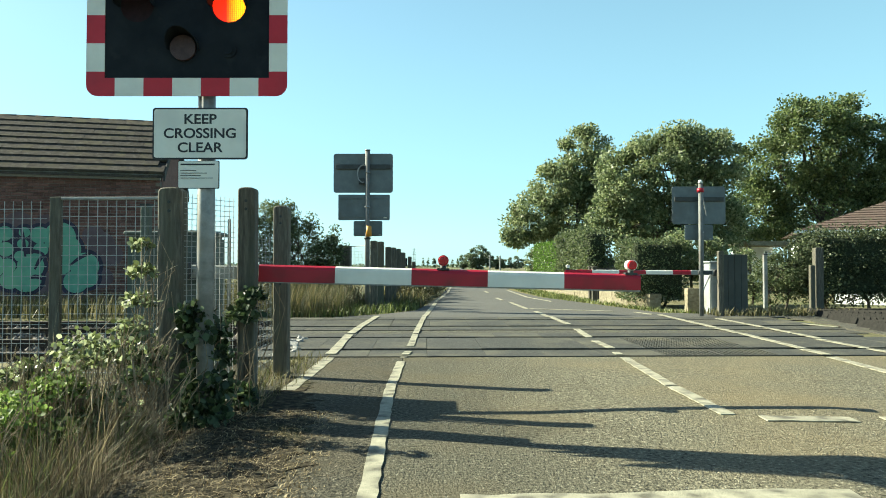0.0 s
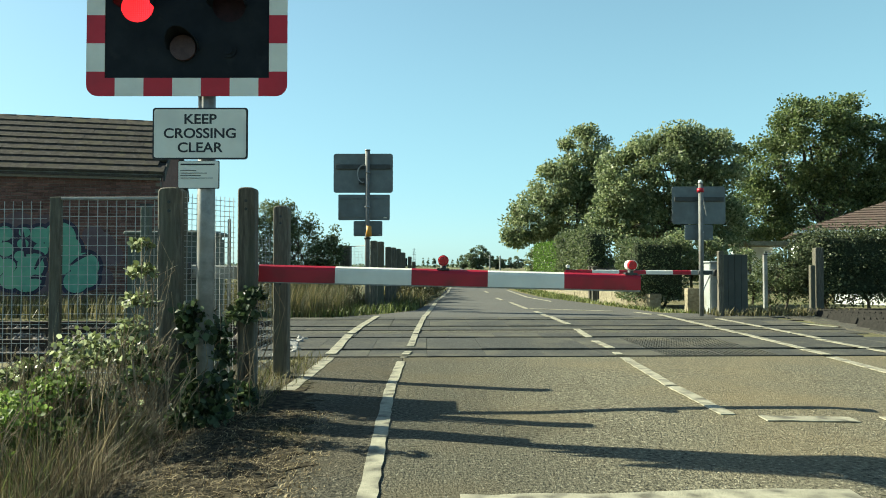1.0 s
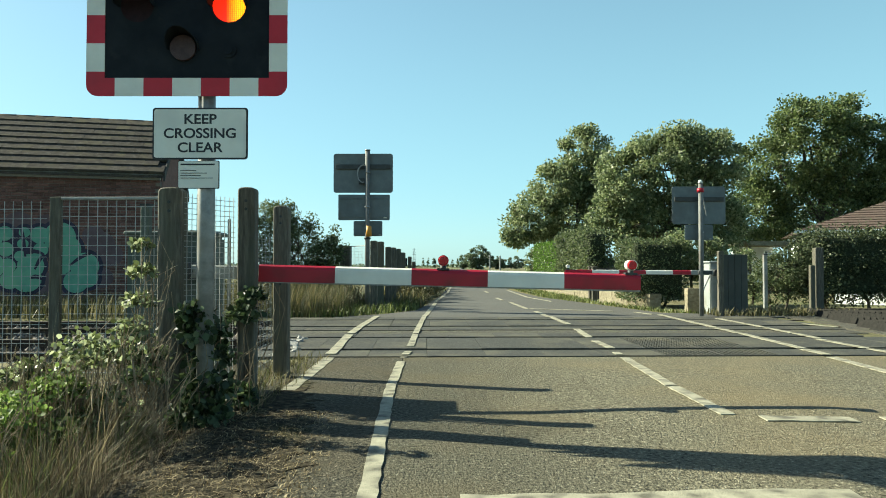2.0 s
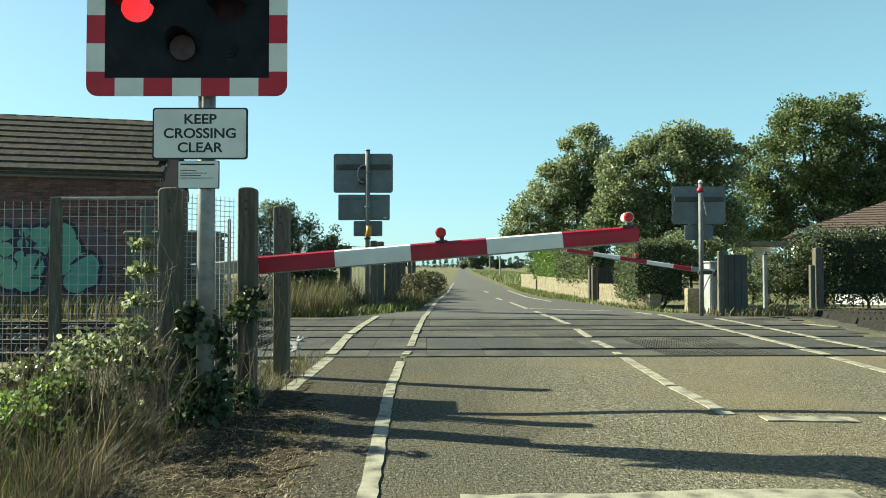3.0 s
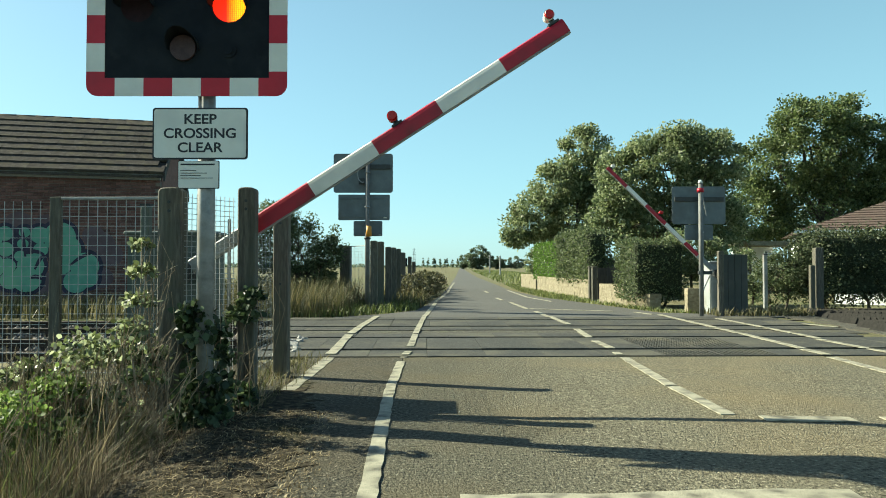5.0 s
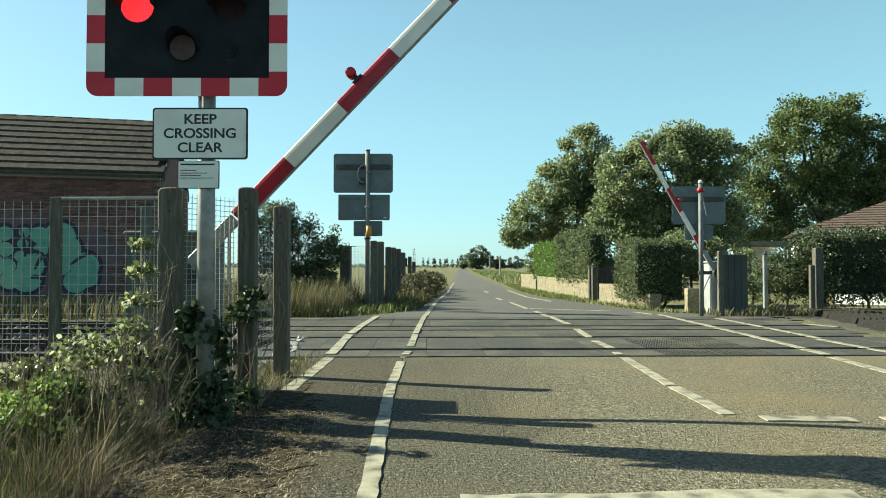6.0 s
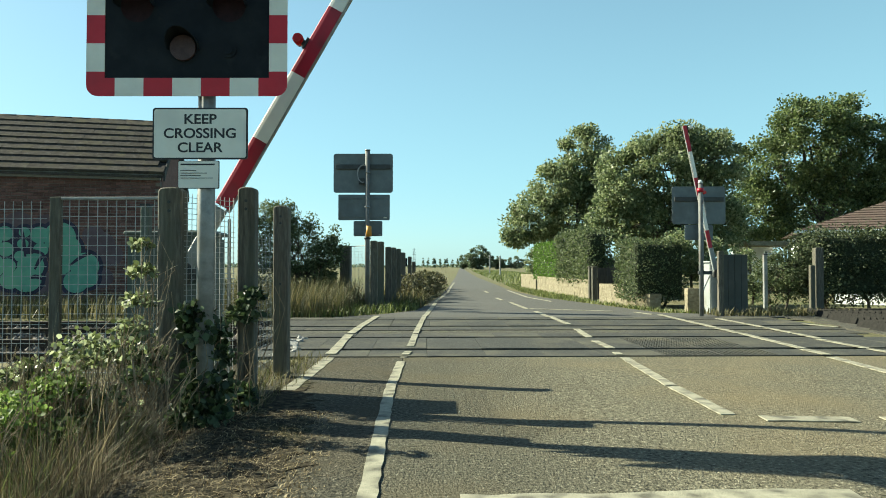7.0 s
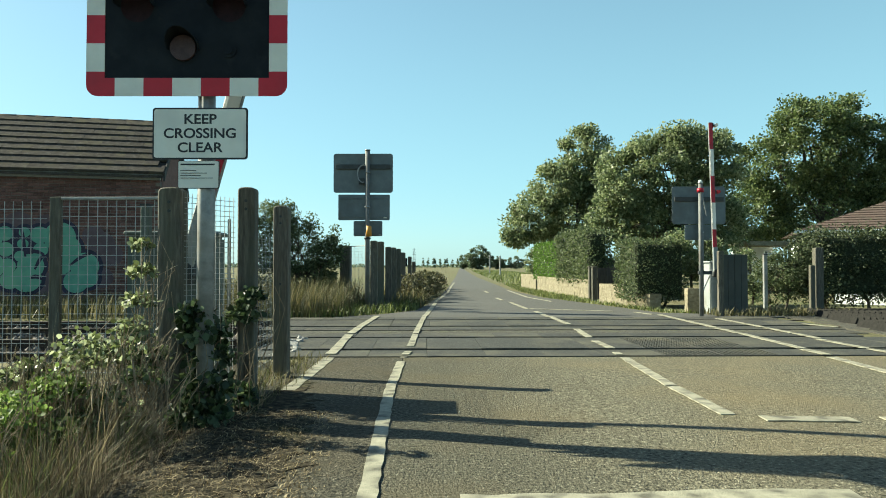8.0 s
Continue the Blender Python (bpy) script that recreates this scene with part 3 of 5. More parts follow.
        ob.matrix_world = pose(-1.74 + rng.uniform(-0.16, 0.12) - 0.09 * i / 3, 7.95 + 0.24 * i + rng.uniform(-0.1, 0.1), 0.0, rng.uniform(-20, 20), rng.uniform(-20, 20), rng.uniform(0, 180)) @ Matrix.Diagonal((sx, sx * 0.8, sx * 0.7, 1))
        tagged(ob, "pale broken concrete lump at the deck edge", "rubble", "broken concrete lumps")


rubble()
# ---- near level crossing signal ----
LAMP_COVERS = {}


def border_squares(w, h):
    """Alternating squares round the edge of a board of size w, h, corners left out: x0, x1, z0, z1, red."""
    b, nx, n = 0.118, 7, 5
    for i in range(1, nx - 1):
        for z0 in (-h / 2, h / 2 - b):
            yield -w / 2 + w * i / nx, -w / 2 + w * (i + 1) / nx, z0, z0 + b, i % 2 == 0
    c = 0.159
    for x0 in (-w / 2, w / 2 - b):
        for k in range(3):
            z0 = -h / 2 + c + (h - 2 * c) * k / 3
            yield x0, x0 + b, z0, z0 + (h - 2 * c) / 3, k == 1
        yield x0, x0 + b, -h / 2 + b, -h / 2 + c, True
        yield x0, x0 + b, h / 2 - c, h / 2 - b, True


def ring_plate(bm, cx, cz, half, r, y, n=32):
    """Square plate with a round hole."""
    inner, outer = [], []
    for i in range(n):
        a = 2 * math.pi * i / n
        c, s = math.cos(a), math.sin(a)
        k = half / max(abs(c), abs(s))
        inner.append(bm.verts.new((cx + r * c, y, cz + r * s)))
        outer.append(bm.verts.new((cx + k * c, y, cz + k * s)))
    for i in range(n):
        j = (i + 1) % n
        bm.faces.new((inner[j], inner[i], outer[i], outer[j]))


def hood(cx, cz, r, y0, length, n=20):
    """Visor over the upper part of a lamp, open below."""
    bm = bmesh.new()
    rows = []
    for k, rr in ((0, r), (1, r * 1.06)):
        row = []
        for i in range(n + 1):
            a = radians(-5 + 190 * i / n)
            ln = length * (0.25 + 0.75 * max(0.0, math.sin(a))) if k else 0
            row.append([bm.verts.new((cx + q * math.cos(a), y0 - ln, cz + q * math.sin(a))) for q in (rr, rr - 0.006)])
        rows.append(row)
    for i in range(n):
        for q in (0, 1):
            bm.faces.new((rows[0][i][q], rows[0][i + 1][q], rows[1][i + 1][q], rows[1][i][q]))
        bm.faces.new((rows[1][i][0], rows[1][i + 1][0], rows[1][i + 1][1], rows[1][i][1]))
    return bm


def lettering(text, size, at, parent, material, name="lettering", offset=0.0, wide=1.0):
    cu = bpy.data.curves.new(name, "FONT")
    cu.body, cu.size, cu.align_x, cu.align_y, cu.offset, cu.extrude = text, size, "CENTER", "CENTER", offset, 0.0008
    tmp = bpy.data.objects.new("tmp", cu)
    scene.collection.objects.link(tmp)
    me = bpy.data.meshes.new_from_object(tmp.evaluated_get(bpy.context.evaluated_depsgraph_get()))
    bpy.data.objects.remove(tmp)
    me.materials.clear()
    me.materials.append(material)
    ob = new(name, me)
    ob.parent = parent
    ob.matrix_local = pose(*at, 90, 0, 0) @ Matrix.Diagonal((wide, 1, 1, 1))
    return ob


def near_signal():
    S = thing("crossing_signal", (-1.549, 4.63, -0.02), "crossing traffic signal with red and white chequered border on grey pole", "traffic signal")
    part("pole", tube(bmesh.new(), (0, 0, -0.3), (0, 0, 2.98), 0.055, n=20), M_GALV, S)
    w, h = 1.296, 0.868
    cx, cz = -0.103, 2.117 + h / 2
    y = -0.085
    B = part("backboard", plate(bmesh.new(), w - 0.07, h - 0.07, 0.05, 0.012, y + 0.09, cx, cz), M_BOARD, S, "matt black signal backboard")
    lamps = {"l": (cx - 0.325, cz + 0.155), "r": (cx + 0.27, cz + 0.155)}
    # front sheet, one plate with two lamp openings
    bm = bmesh.new()
    q = 0.14
    xs = [-w / 2 + 0.118 + cx, lamps["l"][0] - q, lamps["l"][0] + q, lamps["r"][0] - q, lamps["r"][0] + q, w / 2 - 0.118 + cx]
    lz = lamps["l"][1]
    zs = [cz - h / 2 + 0.118, lz - q, lz + q, cz + h / 2 - 0.118]
    for i in range(5):
        for j in range(3):
            if j == 1 and i in (1, 3):
                ring_plate(bm, (xs[i] + xs[i + 1]) / 2, lz, q, 0.107, y)
            else:
                bm.faces.new([bm.verts.new((a, y, b)) for a, b in ((xs[i], zs[j]), (xs[i + 1], zs[j]), (xs[i + 1], zs[j + 1]), (xs[i], zs[j + 1]))])
    bmesh.ops.remove_doubles(bm, verts=bm.verts, dist=0.0005)
    part("front_sheet", bm, M_BOARD, B)
    for x0, x1, z0, z1, red in border_squares(w, h):
        part("border_square", boxed(cx + x0, cx + x1, y - 0.006, y - 0.002, cz + z0, cz + z1), M_RED if red else M_WHITE, B)
    for sx, sz in ((1, 1), (1, -1), (-1, 1), (-1, -1)):
        wx, hz, r = w / 7, 0.118, 0.075
        x_in, z_in = sx * (w / 2 - wx), sz * (h / 2 - hz)
        pts = [(x_in, z_in), (sx * w / 2, z_in)]
        for i in range(7):
            a = math.pi / 2 * i / 6
            pts.append((sx * (w / 2 - r + r * math.cos(a)), sz * (h / 2 - r + r * math.sin(a))))
        pts.append((x_in, sz * h / 2))
        br = bmesh.new()
        f = [br.verts.new((cx + px, y - 0.006, cz + pz)) for px, pz in pts]
        b2 = [br.verts.new((cx + px, y - 0.002, cz + pz)) for px, pz in pts]
        br.faces.new(f)
        br.faces.new(b2[::-1])
        for i in range(len(f)):
            j = (i + 1) % len(f)
            br.faces.new((f[i], f[j], b2[j], b2[i]))
        bmesh.ops.recalc_face_normals(br, faces=br.faces)
        part("border_corner", br, M_RED, B)
    for side, mat in (("l", M_LED_L), ("r", M_LED_R)):
        lx, lz = lamps[side]
        d = part("lamp", disc_plate(bmesh.new(), 0, 0, 0.125, 0, 0.01), mat, B, "round red LED signal lamp")
        d.location = (lx, y + 0.045, lz)
        part("lamp_hood", hood(lx, lz, 0.115, y, 0.32), M_BOARD, B)
        # added unlit-lens disc, swung over the always-lit lamp behind the front sheet: mimics flashing
        bm = disc_plate(bmesh.new(), 0, 0.27, 0.122, 0, 0.004)
        box(bm, -0.012, 0.012, 0.0, 0.004, 0, 0.17)
        k = part("shutter", bm, M_LENS_DARK, B)
        LAMP_COVERS[side] = (k, (lx, y + 0.022, lz - 0.27))
    ax, az = cx - 0.02, cz - 0.125
    part("lamp", disc_plate(bmesh.new(), ax, az, 0.082, y - 0.03, 0.03), M_LENS_AMBER, B, "unlit round amber lamp")
    part("lamp_hood", hood(ax, az, 0.10, y, 0.15), M_BOARD, B)
    bm = bmesh.new()
    tube(bm, (cx + 0.27, y, az - 0.01), (cx + 0.27, y - 0.01, az - 0.01), 0.05, n=20)
    tube(bm, (cx + 0.27, y - 0.01, az - 0.01), (cx + 0.27, y - 0.02, az - 0.01), 0.03, n=16)
    part("cover_plate", bm, M_BOARD, B)
    # sign below
    sz, sw, sh = 1.878, 0.615, 0.335
    P = part("sign_plate", plate(bmesh.new(), sw, sh, 0.02, 0.006, -0.075, -0.018, sz), M_BLACKINK, S, "black edged white rectangular sign")
    part("sign_face", plate(bmesh.new(), sw - 0.022, sh - 0.022, 0.015, 0.003, -0.0785, -0.018, sz), M_WHITE, P)
    for txt, dz in (("KEEP", 0.090), ("CROSSING", -0.002), ("CLEAR", -0.094)):
        lettering(txt, 0.089, (-0.018, -0.0795, sz + dz), P, M_BLACKINK, offset=0.0017, wide=1.1)
    P2 = part("notice_plate", plate(bmesh.new(), 0.268, 0.182, 0.01, 0.006, -0.07, -0.028, 1.613), M_BLACKINK, S, "small white information notice")
    part("notice_face", plate(bmesh.new(), 0.258, 0.172, 0.008, 0.003, -0.0735, -0.028, 1.613), M_WHITE, P2)
    bm = bmesh.new()
    for z, l in ((1.678, 0.22), (1.639, 0.10), (1.622, 0.17), (1.606, 0.13), (1.59, 0.21)):
        t = 0.005 if z > 1.65 else 0.002
        box(bm, -0.143, -0.143 + l, -0.0755, -0.0735, z - t, z + t)
    part("notice_print", bm, M_BLACKINK, P2)
    for z in (1.60, 1.80, 1.94, 2.25, 2.85):
        bm = tube(bmesh.new(), (0, 0, z - 0.015), (0, 0, z + 0.015), 0.062, n=16)
        box(bm, -0.05, 0.05, -0.07, -0.04, z - 0.012, z + 0.012)
        part("clamp", bm, M_GALV, S)


near_signal()
# thirtieths of a second at which the discs swing, so the lit lamp seems to change over
SWITCH = (3, 14, 25, 35, 47, 57, 68, 78, 89, 100, 113, 122, 134, 144, 155, 165, 176)


# added discs swing across or aside; the lamps behind them glow throughout
def lamp_cover_rows(side):
    k, at = LAMP_COVERS[side]
    shut = side == "l"
    turn = 68 if side == "l" else -68
    rows = [(0.0, pose(*at, 0, 0 if shut else turn, 0))]
    for n in SWITCH + ((187,) if side == "l" else ()):
        for d in (-2, -1):
            rows.append(((n + d) / 30, pose(*at, 0, 0 if shut else turn, 0)))
        shut = not shut
        for d in (0, 1):
            rows.append(((n + d) / 30, pose(*at, 0, 0 if shut else turn, 0)))
    rows.append((8.0, pose(*at, 0, 0 if shut else turn, 0)))
    return rows


# ---- half barriers ----
def boom_section(x0, x1, h0, h1, d=0.03):
    """A length of boom, rounded on top, tapering from h0 to h1 high."""
    bm = bmesh.new()
    rings = []
    for x, h in ((x0, h0), (x1, h1)):
        pr = [(-d, -h / 2), (-d, h * 0.22), (-d * 0.75, h * 0.4), (0, h / 2), (d * 0.75, h * 0.4), (d, h * 0.22), (d, -h / 2)]
        rings.append([bm.verts.new((x, yy, zz)) for yy, zz in pr])
    n = 7
    for i in range(n):
        j = (i + 1) % n
        bm.faces.new((rings[0][i], rings[1][i], rings[1][j], rings[0][j]))
    bm.faces.new(rings[0])
    bm.faces.new(rings[1][::-1])
    bmesh.ops.recalc_face_normals(bm, faces=bm.faces)
    return bm


def barrier(at, mirror, length, start, band, nb, bare, h0, h1, label, lamps_at, machine, paint_m):
    T = thing("crossing_barrier", at, label, "level crossing barrier")
    mx0, mx1, my0, my1, mh, pz = machine
    bx = part("machine", boxed(mx0, mx1, my0, my1, 0.0, mh, bevel=0.02, seg=2), paint_m, T, "painted steel barrier machine cabinet")
    part("machine_lid", boxed(mx0 - 0.02, mx1 + 0.02, my0 - 0.02, my1 + 0.02, mh, mh + 0.035, bevel=0.012), paint_m, bx)
    part("machine_door", boxed(mx0 + 0.05, mx1 - 0.05, my0 - 0.012, my0, 0.15, mh - 0.1, bevel=0.005), paint_m, bx)
    s = -1 if mirror else 1
    core = bmesh.new()
    arm = boxed(min(0, s * bare), max(0, s * bare), -0.03, 0.03, -0.05, 0.05, bevel=0.01)
    hub = bmesh.new()
    a, b = s * bare, s * length
    box(core, min(a, b), max(a, b), -0.02, 0.02, -h0 / 2 - 0.008, -h0 / 2 + 0.02)
    box(hub, min(0, -s * 0.09), max(0, -s * 0.09), -0.05, 0.05, -0.08, 0.08, bevel=0.015)
    tube(hub, (0, -0.08, 0), (0, 0.16, 0), 0.07, n=18)
    boom = part("boom", core, M_GALV, T, "hinged barrier boom with red and white bands")
    part("boom_arm", arm, M_CABINET, boom, "pale grey steel pivot arm")
    part("hub", hub, M_DARKSTEEL, boom, "dark steel pivot hub")
    for i in range(nb):
        f0, f1 = i / nb, (i + 1) / nb
        x0, x1 = max(start + band * i, bare), min(start + band * (i + 1), length)
        part("boom_band", boom_section(s * x0, s * x1, h0 + (h1 - h0) * f0, h0 + (h1 - h0) * f1),
             M_BOOMRED if i % 2 == 0 else M_BOOMWHITE, boom)
    for lx, side in lamps_at:
        bm = bmesh.new()
        hz = h0 / 2 * 0.9
        tube(bm, (s * lx, 0, hz - 0.02), (s * lx, 0, hz + 0.035), 0.022, n=12)
        box(bm, s * lx - 0.045, s * lx + 0.045, -0.03, 0.03, hz - 0.004, hz + 0.012)
        part("lamp_bracket", bm, M_DARKSTEEL, boom)
        bm = bmesh.new()
        tube(bm, (s * lx, side * 0.065, hz + 0.068), (s * lx, side * 0.045, hz + 0.068), 0.031, 0.036, n=20)
        part("boom_lamp", bm, M_LENS_RED, boom, "round red warning lamp on the boom")
        bm = bmesh.new()
        tube(bm, (s * lx, side * 0.045, hz + 0.068), (s * lx, -side * 0.05, hz + 0.068), 0.040, 0.037, n=20)
        part("lamp_case", bm, M_BOOMWHITE if lx > length - 0.4 else M_LENS_RED, boom)
    return T, boom


NEAR_AT, NEAR_PIV = (-1.93, 5.30, -0.02), (0, 0, 0.986)
NEAR, NEAR_BOOM = barrier(NEAR_AT, False, 3.40, 0.56, 0.568, 5, 0.54, 0.128, 0.118,
                          "half barrier with red and white banded boom beside fence", ((1.93, -1), (3.33, -1)), (-0.50, 0.13, 0.14, 0.56, 1.26, 0.986), M_MACHINE)
FAR_AT, FAR_PIV = (5.79, 15.05, -0.02), (0, 0, 0.888)
FAR, FAR_BOOM = barrier(FAR_AT, True, 3.20, 0.35, 0.57, 5, 0.54, 0.088, 0.08,
                        "half barrier with thin red and white banded boom beyond tracks", ((1.72, 1), (3.14, 1)), (-0.08, 0.09, 0.12, 0.5, 1.10, 0.95), M_CABINET)

NEAR_TURN = ((0, -1.4), (2.3, -1.4), (2.4, -1.4), (2.6, -0.3), (2.8, 1.9), (3.0, 4.75), (3.5, 12.3), (4.0, 19.3), (4.5, 26.0), (5.0, 33.0), (5.5, 39.8), (6.0, 46.4),
             (6.5, 53.1), (7.0, 60.4), (7.5, 67.6), (8.0, 74.6))
FAR_TURN = ((0, 0.5), (2.3, 0.5), (2.4, 0.5), (2.6, 2.0), (2.8, 5.0), (3.0, 8.8), (3.5, 18.8), (4.0, 28.6), (4.5, 36.2), (5.0, 44.3), (5.5, 52.7), (6.0, 60.8),
            (6.5, 69.2), (7.0, 78.5), (7.5, 86.0), (8.0, 88.5))


# ---- fence beside the signal ----
def fence_post(name, x, y, h, w, cap, label, group):
    """Timber post with a rounded top and a chamfer."""
    bm = bmesh.new()
    pr = []
    n = 8
    for i in range(n + 1):
        a = math.pi * i / n
        c = math.cos(a)
        pr.append((math.copysign(abs(c) ** 0.55, c) * w / 2, h - cap + cap * math.sin(a)))
    pr = [(w / 2, -0.4)] + pr + [(-w / 2, -0.4)]
    a = [bm.verts.new((px, -w * 0.44, pz)) for px, pz in pr]
    b = [bm.verts.new((px, w * 0.44, pz)) for px, pz in pr]
    bm.faces.new(a)
    bm.faces.new(b[::-1])
    for i in range(len(pr)):
        j = (i + 1) % len(pr)
        bm.faces.new((a[j], a[i], b[i], b[j]))
    bmesh.ops.recalc_face_normals(bm, faces=bm.faces)
    bmesh.ops.bevel(bm, geom=[e for e in bm.edges if abs(e.verts[0].co.y - e.verts[1].co.y) < 1e-4], offset=0.008, segments=1, affect="EDGES")
    P = thing(name, (x, y, -0.02), label, "fence post", group)
    part("post", bm, M_WOOD, P)
    for z in (h - 0.10, h - 0.16, h * 0.55):
        part("bolt", tube(bmesh.new(), (0.0, -w * 0.44 - 0.008, z), (0.0, -w * 0.44 + 0.004, z), 0.011, n=8), M_DARKSTEEL, P)
    return P


G_POST = "timber posts of the crossing fence"
fence_post("timber_post", -1.822, 4.78, 1.55, 0.158, 0.035, "thick weathered grey timber fence post with rounded top", G_POST)
fence_post("timber_post", -1.42, 5.16, 1.595, 0.125, 0.03, "thick weathered grey timber fence post with rounded top", G_POST)
fence_post("timber_post", -1.46, 6.43, 1.57, 0.135, 0.03, "shorter weathered timber fence post at the crossing edge", G_POST)


def mesh_panel(x0, y0, x1, y1, z0, z1, step, label, framed=True, wire=0.0013, stile=0.035):
    """Welded wire panel in a steel angle frame from (x0, y0) to (x1, y1)."""
    d = Vector((x1 - x0, y1 - y0, 0))
    T = thing("mesh_fence_panel", (x0, y0, -0.02), label, "fence panel", "wire mesh panels of the crossing fence", rz=math.degrees(math.atan2(d.y, d.x)))
    L = d.length
    for name, a in (("frame_post", (0, stile)), ("frame_post", (L - 0.03, L))) if framed else ():
        part(name, boxed(a[0], a[1], -0.018, 0.018, -0.3, z1, bevel=0.003), M_WOOD if stile > 0.05 else M_GALV, T)
    for z in (z0, z1 - 0.02) if framed else ():
        part("frame_rail", boxed(0.035, L - 0.035, -0.014, 0.014, z, z + 0.02, bevel=0.003), M_GALV, T)
    bm = bmesh.new()
    n = int(L / step)
    for i in range(1, n):
        x = L * i / n + RNG.normal() * 0.001
        box(bm, x - wire, x + wire, -0.002 - wire, -0.002 + wire, z0, z1 - 0.01)
    m = int((z1 - z0) / step)
    for i in range(1, m):
        z = z0 + (z1 - z0) * i / m
        box(bm, 0.02, L - 0.02, 0.002 - wire, 0.002 + wire, z - wire, z + wire)
    part("wire_mesh", bm, M_MESHWIRE, T, "galvanised welded wire mesh")
    return T


mesh_panel(-2.68, 4.84, -1.90, 4.82, -0.1, 1.495, 0.064, "galvanised wire mesh panel framed in steel angle", stile=0.075, wire=0.0019)
mesh_panel(-5.20, 4.98, -2.70, 4.86, -0.1, 1.48, 0.064, "long galvanised wire mesh panel behind tall grass", framed=False, wire=0.0019)
mesh_panel(-1.74, 4.72, -1.475, 5.09, 0.02, 1.52, 0.036, "narrow galvanised wire mesh panel between timber posts", framed=False, wire=0.0017)
ST = thing("steel_stake", (-1.535, 5.09, -0.02), "slim bright galvanised angle stake behind the mesh", "stake")
bm = boxed(-0.012, 0.012, -0.003, 0.003, -0.2, 1.36)
part("angle", box(bm, -0.012, -0.006, 0.0, 0.024, -0.2, 1.36), M_GALV, ST)
part("foot_plate", boxed(-0.09, 0.02, -0.004, 0.03, 0.20, 0.215, bevel=0.003), M_GALV, ST)
mesh_panel(-1.50, 5.28, -1.52, 6.34, 0.15, 1.30, 0.05, "galvanised wire mesh panel overgrown at the foot", framed=False, wire=0.001)
PB = thing("steel_post", (-2.06, 4.92, -0.02), "dull green steel post behind the mesh fence", "post")
part("post", boxed(-0.03, 0.03, -0.03, 0.03, -0.2, 1.44, bevel=0.005), M_MACHINE, PB)
part("cap", boxed(-0.034, 0.034, -0.034, 0.034, 1.44, 1.455), M_DARKSTEEL, PB)


# ---- brick relay building beyond the tracks ----
def brick_building():
    H = thing("relay_building", (-6.9, 17.3, -0.02), "small red brick building with brown tiled roof and sprayed wall", "building", rz=14)
    Wd, Dp, eave, ridge = 8.0, 5.2, 3.12, 5.0
    wall = part("wall", boxed(-Wd, -0.02, 0.02, 0.25, 0, eave), M_MORTAR, H)
    gb = bmesh.new()
    pts = [(0.25, 0), (Dp, 0), (Dp, eave), (Dp / 2, ridge - 0.12), (0.25, eave + 0.1)]
    for x0, x1 in ((-0.25, -0.005),):
        a = [gb.verts.new((x0, y, z)) for y, z in pts]
        b = [gb.verts.new((x1, y, z)) for y, z in pts]
        gb.faces.new(a)
        gb.faces.new(b[::-1])
        for i in range(5):
            gb.faces.new((a[i], b[i], b[(i + 1) % 5], a[(i + 1) % 5]))
    bmesh.ops.recalc_face_normals(gb, faces=gb.faces)
    part("gable_wall", gb, M_BRICK, H)
    part("rear_wall", boxed(-Wd, -0.25, Dp - 0.2, Dp, 0, eave), M_MORTAR, H)
    # bricks: the upper courses one by one, the rest joined
    me = bpy.data.meshes.new("brick")
    bm = boxed(0.005, 0.220, -0.002, 0.05, 0.005, 0.070, bevel=0.004)
    bm.to_mesh(me)
    bm.free()
    me.materials.append(M_BRICK)
    rest = bmesh.new()
    for r in range(41):
        z = 0.02 + r * 0.076
        for i in range(30):
            x = -0.235 - i * 0.225 - (0.1125 if r % 2 else 0) + (0.0 if r % 2 else 0.0)
            jy = RNG.uniform(-0.003, 0.003)
            if r >= 31:
                b = new("brick", me)
                b.parent = wall
                b.location = (x, jy, z)
            elif r >= 2:
                box(rest, x + 0.005, x + 0.220, jy - 0.002, 0.05, z + 0.005, z + 0.07)
    tagged(part("brickwork", rest, M_BRICK_R, wall), kind="stuff")
    part("fascia", boxed(-Wd, 0.0, -0.10, 0.0, eave + 0.0, eave + 0.12, bevel=0.006), M_GUTTER, H)
    g = bmesh.new()
    n = 8
    for x0, x1 in ((-Wd, 0.06),):
        rows = []
        for x in (x0, x1):
            rows.append([g.verts.new((x, -0.16 + 0.065 * math.cos(math.pi + math.pi * i / n), eave + 0.14 + 0.07 * math.sin(math.pi + math.pi * i / n))) for i in range(n + 1)])
        for i in range(n):
            g.faces.new((rows[0][i], rows[0][i + 1], rows[1][i + 1], rows[1][i]))
    bmesh.ops.solidify(g, geom=list(g.faces), thickness=0.006)
    part("gutter", g, M_GUTTER, H, "pale grey half round gutter")
    # roof deck and tiles
    rd = bmesh.new()
    y0, z0 = -0.22, eave + 0.1
    run, rise = Dp / 2 - y0, ridge - z0
    a = [rd.verts.new((-Wd, *p)) for p in ((y0, z0), (Dp / 2, ridge), (Dp - y0, z0), (Dp - y0, z0 - 0.06), (Dp / 2, ridge - 0.06), (y0, z0 - 0.06))]
    b = [rd.verts.new((0.08, *p)) for p in ((y0, z0), (Dp / 2, ridge), (Dp - y0, z0), (Dp - y0, z0 - 0.06), (Dp / 2, ridge - 0.06), (y0, z0 - 0.06))]
    rd.faces.new(a)
    rd.faces.new(b[::-1])
    for i in range(6):
        rd.faces.new((a[i], b[i], b[(i + 1) % 6], a[(i + 1) % 6]))
    bmesh.ops.recalc_face_normals(rd, faces=rd.faces)
